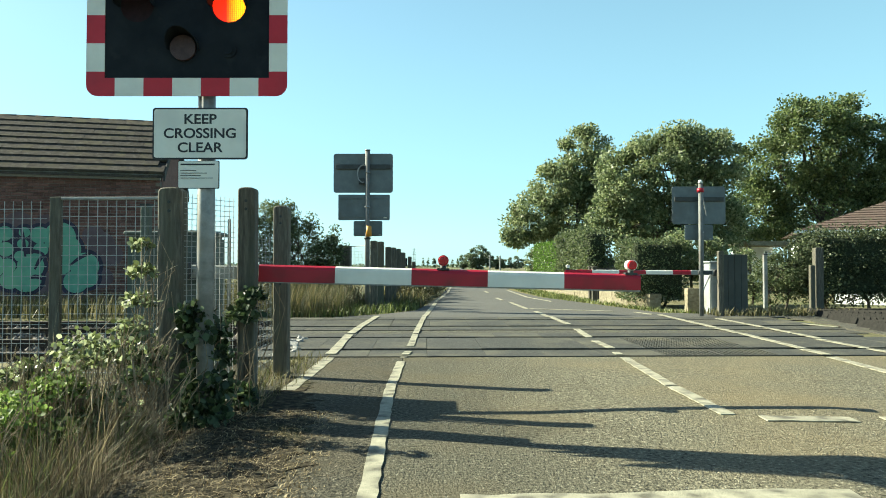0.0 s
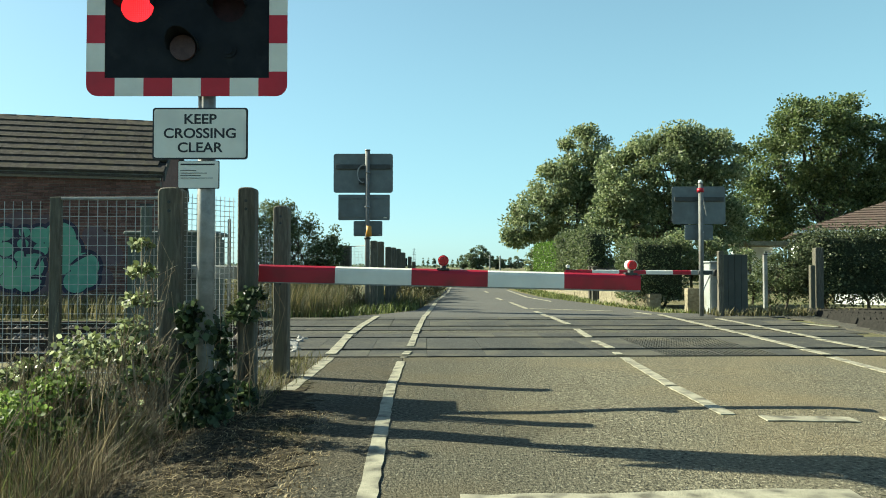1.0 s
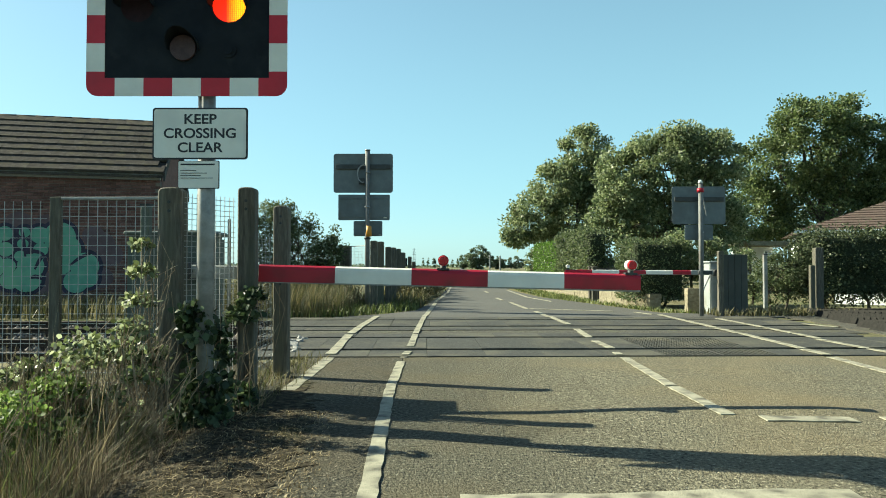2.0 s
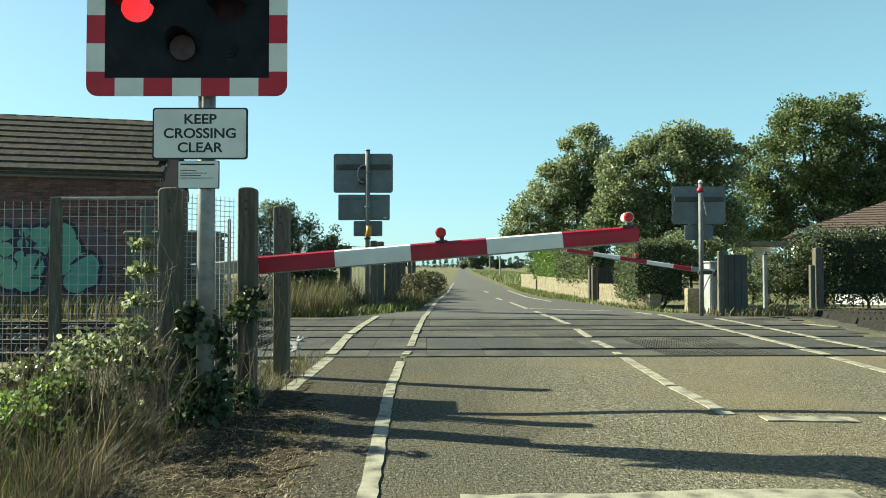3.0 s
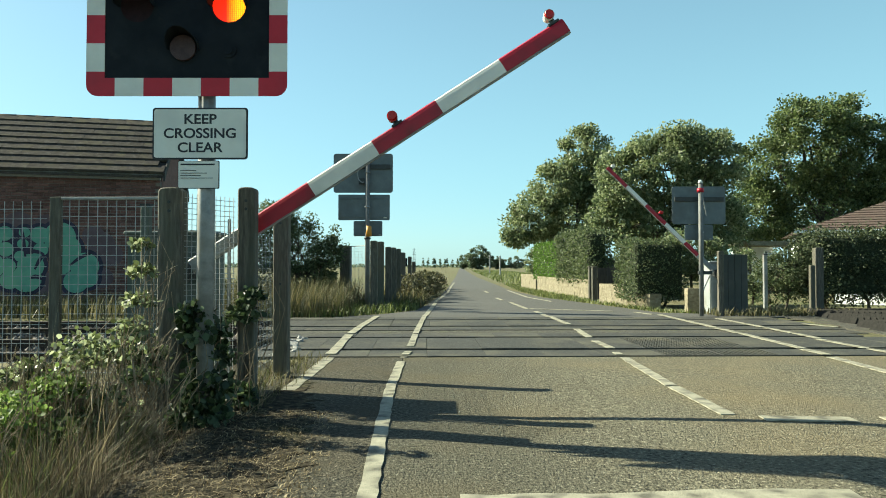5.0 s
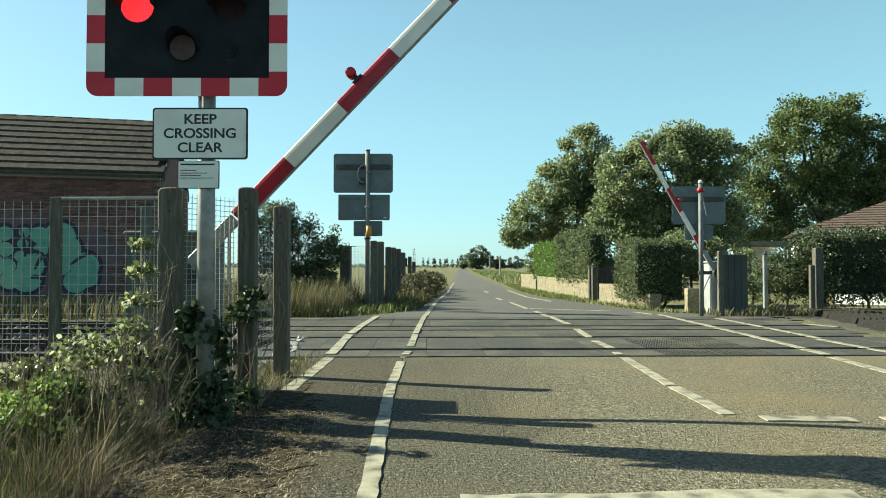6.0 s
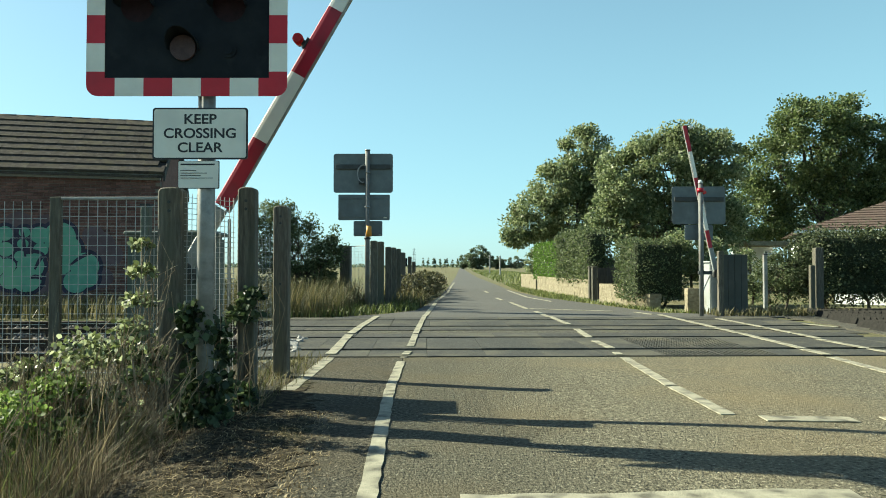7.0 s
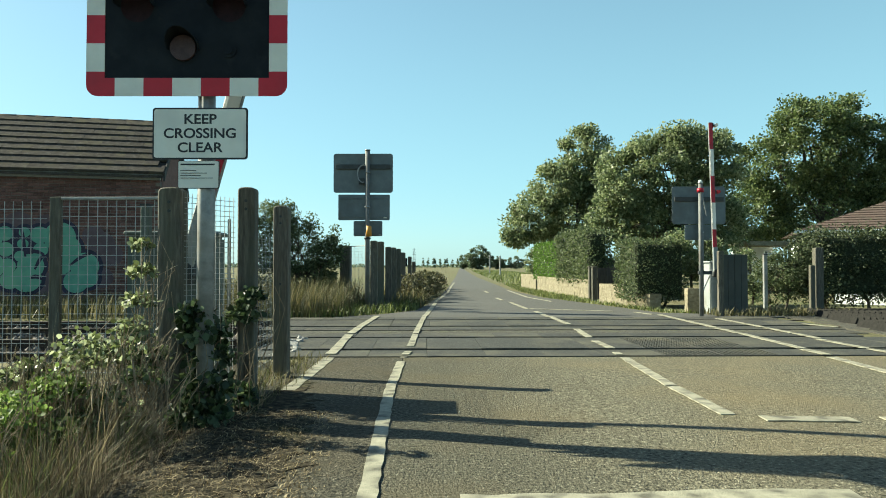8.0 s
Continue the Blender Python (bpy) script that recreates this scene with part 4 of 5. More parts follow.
    roof = part("roof", rd, M_TILE, H, "pitched roof of brown concrete tiles")
    sl = math.hypot(run, rise)
    rows_n, tw = 9, 0.332
    tl = sl / rows_n
    me = bpy.data.meshes.new("roof_tile")
    bm = boxed(0.0004, tw - 0.0004, 0, tl + 0.06, 0.0, 0.075, bevel=0.002)
    bm.to_mesh(me)
    bm.free()
    me.materials.append(M_TILE)
    pitch = math.degrees(math.atan2(rise, run))
    for r in range(rows_n):
        f = r / rows_n
        for i in range(20):
            x = 0.09 - tw * (i + 1) - (tw / 2 if r % 2 else 0)
            if r % 2 and i == 0:
                x = 0.09 - tw * 1.5
            t = new("roof_tile", me)
            t.parent = roof
            t.matrix_local = pose(x, y0 - 0.02 + run * f, z0 + rise * f + 0.022, pitch - 5.0 + RNG.normal() * 0.2, RNG.normal() * 0.12, RNG.normal() * 0.05)
    for i in range(17):
        x = 0.08 - 0.45 * i
        bm = tube(bmesh.new(), (x, Dp / 2, ridge - 0.02), (x - 0.443, Dp / 2, ridge - 0.02 + RNG.normal() * 0.004), 0.105, n=12)
        part("ridge_tile", bm, M_TILE, roof)
    for k in range(2):
        sgn = 1 if k == 0 else -1
        bm = bmesh.new()
        ya, yb = (y0, Dp / 2) if k == 0 else (Dp - y0, Dp / 2)
        vs = [bm.verts.new((x, y, z)) for x in (0.085, 0.115) for y, z in ((ya, z0 + 0.06), (yb, ridge + 0.06), (yb, ridge - 0.14), (ya, z0 - 0.14))]
        for q in ((0, 1, 2, 3), (7, 6, 5, 4), (0, 4, 5, 1), (1, 5, 6, 2), (2, 6, 7, 3), (3, 7, 4, 0)):
            bm.faces.new([vs[i] for i in q])
        bmesh.ops.recalc_face_normals(bm, faces=bm.faces)
        part("barge_board", bm, M_FENCEDARK, roof, "dark stained barge board")
    # sprayed lettering shapes: plain rounded patches
    G = GREEN
    for i, (x, z, r) in enumerate(LILAC):
        part("sprayed_patch", disc_plate(bmesh.new(), x, z, r, -0.0062 - 0.0002 * i, 0.002, 24), M_GRAF_LILAC, wall, "faded lilac spray paint")
    for i, (x, z, r) in enumerate(G):
        part("sprayed_outline", disc_plate(bmesh.new(), x, z, r + 0.085, -0.0100 - 0.0002 * i, 0.003, 24), M_GRAF_BLACK, wall, "black sprayed outline")
        part("sprayed_shape", disc_plate(bmesh.new(), x, z, r, -0.0160 - 0.0002 * i, 0.003, 24), M_GRAF_GREEN, wall, "rounded green spray paint shape")
    for k, ((xa, za), (xb, zb), w) in enumerate(INNER):
        bm = bmesh.new()
        rows = []
        for j in range(13):
            f = j / 12
            cx, cz = xa + (xb - xa) * f, za + (zb - za) * f + 0.05 * math.sin(f * 3.1)
            n = Vector((-(zb - za), xb - xa)).normalized() * w * (0.5 + 0.5 * math.sin(f * math.pi))
            rows.append([bm.verts.new((cx + s * n.x, yy, cz + s * n.y)) for s, yy in ((1, -0.0240), (-1, -0.0240), (-1, -0.0215), (1, -0.0215))])
        for a, b in zip(rows, rows[1:]):
            for q in range(4):
                bm.faces.new((a[q], a[(q + 1) % 4], b[(q + 1) % 4], b[q]))
        bm.faces.new(rows[0])
        bm.faces.new(rows[-1][::-1])
        bmesh.ops.recalc_face_normals(bm, faces=bm.faces)
        part("sprayed_line", bm, M_GRAF_BLACK, wall, "black sprayed inner line")


GREEN = ((-3.39, 1.79, 0.17), (-3.37, 1.42, 0.17), (-3.33, 1.03, 0.18), (-3.27, 0.70, 0.21), (-2.98, 1.82, 0.12), (-3.01, 1.55, 0.12), (-3.06, 1.26, 0.13), (-2.84, 1.03, 0.29), (-2.92, 0.74, 0.32), (-2.66, 1.76, 0.20), (-2.63, 1.42, 0.16), (-2.70, 1.23, 0.13), (-2.23, 1.72, 0.35), (-2.08, 1.43, 0.32), (-2.17, 1.03, 0.20), (-1.68, 1.03, 0.32), (-1.62, 0.76, 0.24), (-1.87, 0.66, 0.27), (-3.72, 1.68, 0.29), (-3.66, 1.03, 0.29))
LILAC = ((-1.32, 1.55, 0.3), (-1.12, 1.3, 0.28), (-1.5, 1.75, 0.25), (-1.3, 0.75, 0.25), (-3.1, 1.95, 0.35), (-2.5, 1.95, 0.3), (-3.3, 0.6, 0.3), (-2.6, 0.55, 0.35), (-1.9, 0.5, 0.3))
INNER = (((-2.95, 1.35), (-2.55, 1.30), 0.045), ((-2.55, 1.30), (-2.75, 0.95), 0.04), ((-3.05, 1.95), (-2.95, 1.25), 0.04), ((-2.35, 1.9), (-2.45, 1.15), 0.04),
         ((-2.0, 1.05), (-1.5, 1.35), 0.04), ((-2.85, 0.75), (-2.6, 0.72), 0.05))
brick_building()


# ---- trees and shrubs ----
def crown_points(blobs, ydepth, cy, n, rng, clumps=26, clump_r=0.45):
    """Leaf positions clustered in clumps near the surface of several ellipsoids (x, z, rx, rz)."""
    area = np.array([rx * rz for _, _, rx, rz in blobs])
    pts, out = [], []
    for (x, z, rx, rz), w in zip(blobs, area / area.sum()):
        c = max(6, int(clumps * len(blobs) * w))
        d = rng.normal(size=(c, 3))
        d /= np.linalg.norm(d, axis=1)[:, None]
        rad = rng.uniform(0.55, 1.02, c) ** 0.6
        ry = ydepth * min(rx, rz)
        cen = np.stack([x + d[:, 0] * rx * rad, cy + d[:, 1] * ry * rad, z + d[:, 2] * rz * rad], 1)
        m = int(n * w / c) + 1
        for q, dq in zip(cen, d):
            s = clump_r * rng.uniform(0.55, 1.25)
            e = rng.normal(size=(m, 3))
            e *= (rng.uniform(0, 1, m) ** 0.5 / (np.linalg.norm(e, axis=1) + 1e-9))[:, None] * s
            e[:, 2] *= 0.75
            pts.append(q + e)
            out.append(np.repeat(dq[None] * 0.5, m, 0))
    return np.concatenate(pts), np.concatenate(out)


def limb(bm, p0, p1, r0, r1, rng, seg=5, sway=0.12):
    p0, p1 = Vector(p0), Vector(p1)
    prev = p0
    L = (p1 - p0).length
    for i in range(1, seg + 1):
        f = i / seg
        q = p0.lerp(p1, f)
        if i < seg:
            q += Vector(rng.normal(size=3)) * sway * L / seg
        tube(bm, prev, q, r0 + (r1 - r0) * (i - 1) / seg, r0 + (r1 - r0) * f, 8)
        prev = q


def tree(name, x, y, blobs, leaf, size, count, label, seed, ydepth=0.9, clumps=30, clump_r=0.5, trunk=0.16, cat="tree", group="", stems=1):
    rng = np.random.default_rng(seed)
    T = thing(name, (x, y, -0.02), label, cat, group)
    bm = bmesh.new()
    fork = min(b[1] - b[3] * 0.3 for b in blobs) - 0.2
    for s in range(stems):
        ox = (s - (stems - 1) / 2) * 0.5
        limb(bm, (ox * 0.6, 0, -0.1), (ox, 0, max(fork, 0.5)), trunk, trunk * 0.8, rng, 4, 0.05)
        for bx, bz, rx, rz in blobs:
            top = (bx - x, rng.uniform(-0.3, 0.3) * rx, bz)
            limb(bm, (ox, 0, max(fork, 0.5) - 0.1), top, trunk * 0.6, trunk * 0.15, rng)
            for k in range(5):
                d = rng.normal(size=3)
                d /= np.linalg.norm(d)
                limb(bm, top, (top[0] + d[0] * rx * 0.85, top[1] + d[1] * rx * 0.7, top[2] + abs(d[2]) * rz * 0.8 - 0.2 * rz), trunk * 0.22, trunk * 0.05, rng, 3)
    part("trunk", bm, M_BARK, T, "grey brown trunk and limbs")
    p, o = crown_points(blobs, ydepth, 0.0, count, rng, clumps, clump_r)
    p[:, 0] -= x
    v, q = leaves_at(p, size, rng, 0.25, 0.62, o)
    fast_mesh("crown", v, q, leaf, T, "dense leafy crown with gaps")
    return T


def hedge(x0, x1, y0, y1, z0, z1, leaf, count, size, label, seed, rough=0.06, foot=True, rz=0.0):
    """Clipped hedge: solid core coloured dark as the shaded inside, and a shell of small leaves; stems at the foot."""
    rng = np.random.default_rng(seed)
    T = thing("hedge", (x0, y0, -0.02), label, "hedge", rz=rz)
    X, Y = x1 - x0, y1 - y0
    e = 0.1
    part("core", boxed(e, X - e, e, Y - e, z0 + e, z1 - e, bevel=0.06), M_CORE_SHADED, T)
    A = np.array([X * (z1 - z0), X * (z1 - z0), Y * (z1 - z0), Y * (z1 - z0), X * Y, X * Y * 0.4])
    k = rng.choice(6, count, p=A / A.sum())
    u, w = rng.uniform(0, 1, count), rng.uniform(0, 1, count)
    px, py, pz = u * X, w * Y, z0 + w * (z1 - z0)
    pts, nrm = np.zeros((count, 3)), np.zeros((count, 3))
    for i, (nx, ny, nz) in enumerate(((0, -1, 0), (0, 1, 0), (-1, 0, 0), (1, 0, 0), (0, 0, 1), (0, 0, -1))):
        s = k == i
        nrm[s] = (nx, ny, nz)
        if i < 2:
            pts[s] = np.stack([px[s], np.full(s.sum(), 0 if i == 0 else Y), pz[s]], 1)
        elif i < 4:
            pts[s] = np.stack([np.full(s.sum(), 0 if i == 2 else X), u[s] * Y, pz[s]], 1)
        else:
            pts[s] = np.stack([px[s], py[s], np.full(s.sum(), z1 if i == 4 else z0)], 1)
    lump = np.array([noise.noise(Vector(p) * 2.3) for p in pts])
    pts += nrm * (lump * rough * 1.6 + rng.normal(size=count) * rough * 0.6 - 0.03)[:, None]
    v, q = leaves_at(pts, size, rng, 0.1, 0.6, nrm * 0.9)
    fast_mesh("foliage", v, q, leaf, T)
    if foot:
        bm = bmesh.new()
        for i in range(max(2, int(X / 0.5))):
            sx, sy = rng.uniform(0.15, X - 0.15), rng.uniform(0.2, Y - 0.1)
            limb(bm, (sx, sy, -0.05), (sx + rng.normal() * 0.1, sy, z0 + 0.25), 0.035, 0.025, rng, 3)
        part("stems", bm, M_BARK, T)
    return T


tree("oak_tree", 8.0, 44, ((8.80, 7.56, 1.40, 2.10), (7.05, 5.98, 1.58, 1.40), (5.82, 4.05, 1.75, 1.47), (8.62, 4.23, 2.10, 2.10), (4.59, 3.17, 0.77, 0.88), (9.68, 5.63, 1.23, 2.10)), M_LEAF_OLIVE, 0.16, 46000, "broad green tree with ragged crown behind garden hedge", 11, clumps=46, clump_r=0.68)
tree("oak_tree", 9.6, 30, ((9.47, 5.11, 2.03, 1.72), (7.79, 4.39, 1.24, 1.55), (11.26, 5.47, 1.31, 1.31), (8.27, 2.72, 1.91, 1.08), (11.14, 2.96, 1.67, 1.31), (10.30, 6.19, 1.43, 0.76)), M_LEAF_OLIVE, 0.12, 62000, "round olive green tree behind garden hedge", 12, clumps=50, clump_r=0.58, trunk=0.14, stems=2)
tree("oak_tree", 23.0, 42, ((22.29, 8.09, 2.68, 2.95), (24.80, 7.09, 2.34, 2.68), (19.61, 6.76, 2.34, 2.01), (18.77, 4.08, 2.01, 1.84), (22.62, 3.74, 3.35, 2.01), (27.64, 5.75, 3.01, 3.01), (20.95, 9.60, 1.17, 1.51), (23.96, 10.10, 1.17, 1.07), (25.97, 3.91, 2.68, 1.84)), M_LEAF_TREE, 0.155, 85000, "tall dark green tree beside the bungalow", 13, clumps=60, clump_r=0.75, trunk=0.3)
tree("hawthorn_bush", -3.7, 17.6, ((-4.3, 2.15, 0.4, 0.5), (-3.8, 2.2, 0.16, 0.5), (-3.3, 1.9, 0.12, 0.5), (-2.75, 1.6, 0.1, 0.4), (-2.8, 1.35, 0.3, 0.4), (-4.12, 1.73, 0.49, 0.81), (-3.56, 1.45, 0.56, 0.70), (-3.00, 1.10, 0.45, 0.56), (-4.40, 1.03, 0.42, 0.70), (-3.42, 0.75, 0.84, 0.56)), M_LEAF_HEDGE, 0.05, 24000, "scrubby dark hawthorn bush with thin shoots", 14, clumps=40, clump_r=0.22, trunk=0.04, cat="bush", stems=3)

hedge(4.60, 5.95, 17.2, 19.0, 0.22, 1.66, M_LEAF_HEDGE, 9000, 0.055, "clipped dark privet hedge over low stone wall", 21)
hedge(4.25, 4.85, 26.3, 30.8, 0.5, 1.97, M_LEAF_BRIGHT, 9000, 0.06, "smooth bright green clipped conifer hedge", 22, rough=0.03, rz=4.2)
hedge(4.50, 5.25, 22.2, 26.3, 0.5, 2.15, M_LEAF_HEDGE, 9000, 0.08, "bushy dark green laurel hedge above stone wall", 23, rough=0.12, rz=4.2)
hedge(8.35, 13.5, 15.9, 17.0, 0.30, 1.76, M_LEAF_BACKLIT, 26000, 0.06, "overgrown dark hedge with bare stems at the foot", 24, rough=0.16)
tree("garden_shrub", 4.25, 33.0, ((4.2, 1.1, 0.35, 0.6), (4.35, 1.5, 0.28, 0.4)), M_LEAF_OLIVE, 0.08, 2500, "small ragged shrub at end of garden wall", 25, clumps=20, clump_r=0.2, trunk=0.03, cat="bush")
tree("garden_shrub", 7.7, 16.3, ((7.75, 0.95, 0.42, 0.4), (8.1, 0.9, 0.4, 0.5), (7.6, 0.45, 0.4, 0.3), (8.2, 1.2, 0.25, 0.25)), M_LEAF_HEDGE, 0.05, 6000, "loose leafy shrub behind wooden posts", 26, clumps=24, clump_r=0.2, trunk=0.03, cat="bush", stems=2)
tree("garden_shrub", 8.1, 19.0, ((8.2, 0.9, 0.35, 0.55), (8.3, 0.35, 0.35, 0.3), (9.0, 0.75, 0.6, 0.5)), M_LEAF_OLIVE, 0.06, 4200, "leafy climber before the white carport wall", 28, clumps=24, clump_r=0.24, trunk=0.03, cat="bush", stems=2)
tree("garden_shrub", 6.7, 18.5, ((6.9, 1.2, 0.5, 0.6), (6.4, 1.4, 0.6, 0.6)), M_LEAF_OLIVE, 0.08, 6000, "tall leafy garden shrub behind barrier", 27, clumps=26, clump_r=0.28, trunk=0.04, cat="bush", stems=2)


def stone_wall(pts, h, label, seed, thick=0.3):
    """Rough coursed garden wall along pts, each stone its own piece."""
    rng = np.random.default_rng(seed)
    T = thing("garden_wall", (*pts[0], -0.02), label, "garden wall", "low stone garden walls")
    o = Vector(pts[0])
    for (xa, ya), (xb, yb) in zip(pts, pts[1:]):
        a, b = Vector((xa, ya)) - o, Vector((xb, yb)) - o
        L = (b - a).length
        ang = math.degrees(math.atan2(b.y - a.y, b.x - a.x))
        core = part("core", boxed(0.03, L - 0.03, 0.03, thick - 0.03, -0.05, h - 0.03), M_STONE, T)
        core.matrix_local = pose(a.x, a.y, 0, 0, 0, ang)
        z = 0.0
        while z < h - 0.05:
            ch = min(rng.uniform(0.11, 0.2), h - z)
            x = 0.0
            while x < L - 0.02:
                w = min(rng.uniform(0.16, 0.42), L - x)
                bm = boxed(0.001, w - 0.001, rng.uniform(-0.003, 0.003), thick + rng.uniform(-0.01, 0.01), 0.001, ch - 0.001, bevel=0.004)
                for v in bm.verts:
                    v.co += Vector(rng.normal(size=3)) * 0.004
                s = part("stone", bm, M_STONE, T)
                s.matrix_local = pose(a.x, a.y, 0, 0, 0, ang) @ pose(x, 0, z)
                x += w
            z += ch
    return T


stone_wall(((4.40, 20.0), (4.75, 18.25)), 0.54, "low pale limestone garden wall below hedge", 31)
stone_wall(((4.76, 18.22), (4.98, 17.1)), 0.36, "lowest pale limestone garden wall end beneath hedge", 35)
stone_wall(((5.40, 15.66), (5.82, 15.62)), 0.54, "short pale limestone wall end beside barrier", 32)
stone_wall(((3.96, 29.8), (4.52, 22.1)), 0.61, "long low pale limestone garden wall beside road", 33)
stone_wall(((3.71, 33.7), (3.99, 30.5)), 0.67, "pale limestone wall section beyond a gap", 34)
LW = thing("low_wall", (10.7, 19.4, -0.02), "low white rendered wall glimpsed below the hedge", "garden wall", rz=-40)
part("wall", boxed(0, 4.5, 0, 0.2, -0.1, 0.50, bevel=0.01), M_RENDER, LW)
part("coping", boxed(-0.03, 4.53, -0.03, 0.23, 0.50, 0.55, bevel=0.01), M_STONE, LW)

for x, y in ((4.36, 20.45), (4.50, 21.6)):
    P = thing("gate_post", (x, y, -0.02), "brown weathered timber gate post by garden wall", "gate post", "garden gate posts")
    part("post", boxed(-0.07, 0.07, -0.07, 0.07, -0.2, 1.0, bevel=0.015), M_WOOD, P)
    part("cap", boxed(-0.085, 0.085, -0.085, 0.085, 1.0, 1.03, bevel=0.01), M_WOOD, P)


def board_gate(x, y, w, h, n, label, rz=0.0, name="board_gate", mat=M_FENCEDARK):
    T = thing(name, (x, y, -0.02), label, "gate", rz=rz)
    for i in range(n):
        part("board", boxed(w * i / n + 0.003, w * (i + 1) / n - 0.003, 0, 0.022, 0.06, h + RNG.normal() * 0.004, bevel=0.004), mat, T)
    for z in (0.25, h - 0.2):
        part("rail", boxed(0, w, 0.023, 0.06, z, z + 0.09, bevel=0.005), M_FENCEDARK, T)
    return T


board_gate(4.52, 20.75, 0.75, 0.98, 6, "dark stained close-boarded garden gate", -12)
board_gate(5.74, 14.62, 0.56, 1.27, 4, "grey boarded gate panel beside barrier machine", 4, mat=M_PANEL)
# dark garden shed roof between the hedges
SH = thing("garden_shed", (5.5, 24.6, -0.02), "dark low garden shed glimpsed between hedges", "shed")
part("wall", boxed(0, 1.7, 0, 1.5, 0, 1.25, bevel=0.01), M_FENCEDARK, SH)
bm = bmesh.new()
for x0, z0, x1, z1 in ((-0.1, 1.25, 1.8, 1.38),):
    vs = [bm.verts.new(p) for p in ((x0, -0.1, z0), (x1, -0.1, z1), (x1, 1.6, z1), (x0, 1.6, z0), (x0, -0.1, z0 + 0.05), (x1, -0.1, z1 + 0.05), (x1, 1.6, z1 + 0.05), (x0, 1.6, z0 + 0.05))]
    for q in ((3, 2, 1, 0), (4, 5, 6, 7), (0, 1, 5, 4), (1, 2, 6, 5), (2, 3, 7, 6), (3, 0, 4, 7)):
        bm.faces.new([vs[i] for i in q])
part("roof", bm, M_DARKSTEEL, SH)


# ---- far signals, seen from behind ----
def back_signal(at, plates, pole_top, label, extra, pole_r=0.055):
    """Signal and plates seen from behind; plates: (x, z, w, h) relative to the pole."""
    S = thing("crossing_signal", at, label, "traffic signal")
    part("pole", tube(bmesh.new(), (0, 0, -0.1), (0, 0, pole_top), pole_r, n=16), M_POLE, S)
    part("pole_cap", tube(bmesh.new(), (0, 0, pole_top), (0, 0, pole_top + 0.025), pole_r + 0.008, n=16), M_GALV, S)
    for i, (x, z, pw, ph) in enumerate(plates):
        B = part("backboard" if i == 0 else "sign_plate", plate(bmesh.new(), pw, ph, 0.06 if i == 0 else 0.03, 0.012, 0.10 + 0.006 * i, x, z), M_SIGN_BACK, S, "plain grey back of the board")
        if i == 0:
            part("channel", boxed(x - pw * 0.46, x + pw * 0.46, 0.055, 0.098, z + ph * 0.10, z + ph * 0.22, bevel=0.006), M_DARKSTEEL, B)
            for sx in (-1, 1):
                part("lamp_case", tube(bmesh.new(), (x + sx * pw * 0.24, 0.115, z + 0.1), (x + sx * pw * 0.24, 0.28, z + 0.1), 0.115, n=20), M_BOARD, B)
        else:
            for dz in (-0.36, 0.36):
                part("stiffener", boxed(x - pw * 0.49, x + pw * 0.49, 0.085, 0.105 + 0.006 * i, z + ph * dz - 0.012, z + ph * dz + 0.012), M_SIGN_BACK, B)
            part("maker_label", boxed(x + pw * 0.38, x + pw * 0.44, 0.096 + 0.006 * i, 0.1 + 0.006 * i, z - ph * 0.42, z - ph * 0.34), M_WHITE, B)
        part("clip", tube(bmesh.new(), (0, 0, z - 0.02), (0, 0, z + 0.02), pole_r + 0.01, n=14), M_GALV, S)
    if extra:
        bm = bmesh.new()
        pr = None
        for i in range(13):
            a = radians(75 + 195 * i / 12)
            c = Vector((-0.09 + 0.14 * math.cos(a), -0.02, 3.13 + 0.2 * math.sin(a)))
            if pr is not None:
                tube(bm, pr, c, 0.016, n=8)
            pr = c
        part("cable", bm, M_GALV, S, "looped grey cable")
        part("junction_box", boxed(-0.2, -0.05, -0.03, 0.06, 2.9, 3.03, bevel=0.01), M_DARKSTEEL, S)
        part("lamp_unit", tube(bmesh.new(), (0.04, -0.09, 1.70), (0.04, -0.09, 1.94), 0.07, 0.06, n=14), M_ORANGE, S, "orange plastic lamp unit")
        part("strap", tube(bmesh.new(), (0, 0, 1.64), (0, 0, 1.68), 0.075, n=14), M_DARKSTEEL, S)
    return S


back_signal((-1.72, 16.12, -0.02), ((-0.11, 3.16, 1.36, 0.90), (-0.09, 2.375, 1.18, 0.59), (-0.0, 1.89, 0.66, 0.35)), 3.66, "signal and sign plates seen from behind on grey pole", True)
back_signal((6.20, 17.0, -0.02), ((-0.02, 2.50, 1.29, 0.91), (-0.02, 1.84, 0.68, 0.38)), 2.75, "signal seen from behind among trees beyond tracks", False)
P = thing("signal_pole", (5.20, 14.29, -0.02), "slim grey steel pole with red collar beside barrier", "pole")
part("pole", tube(bmesh.new(), (0, 0, -0.1), (0, 0, 2.70), 0.042, n=16), M_POLE, P)
part("collar", tube(bmesh.new(), (0, 0, 2.52), (0, 0, 2.60), 0.07, n=16), M_BOOMRED, P, "red clamp collar")
part("pole_cap", tube(bmesh.new(), (0, 0, 2.70), (0, 0, 2.77), 0.05, 0.03, n=16), M_WHITE, P)
part("stay", tube(bmesh.new(), (0.03, 0, 2.50), (0.16, 0.1, 2.05), 0.012, n=8), M_GALV, P)
part("brace", tube(bmesh.new(), (0.04, 0, 0.55), (0.34, 0.3, 0.95), 0.014, n=8), M_GALV, P)
part("catch_bracket", boxed(-0.06, 0.22, -0.03, 0.03, 0.86, 0.93, bevel=0.01), M_DARKSTEEL, P)

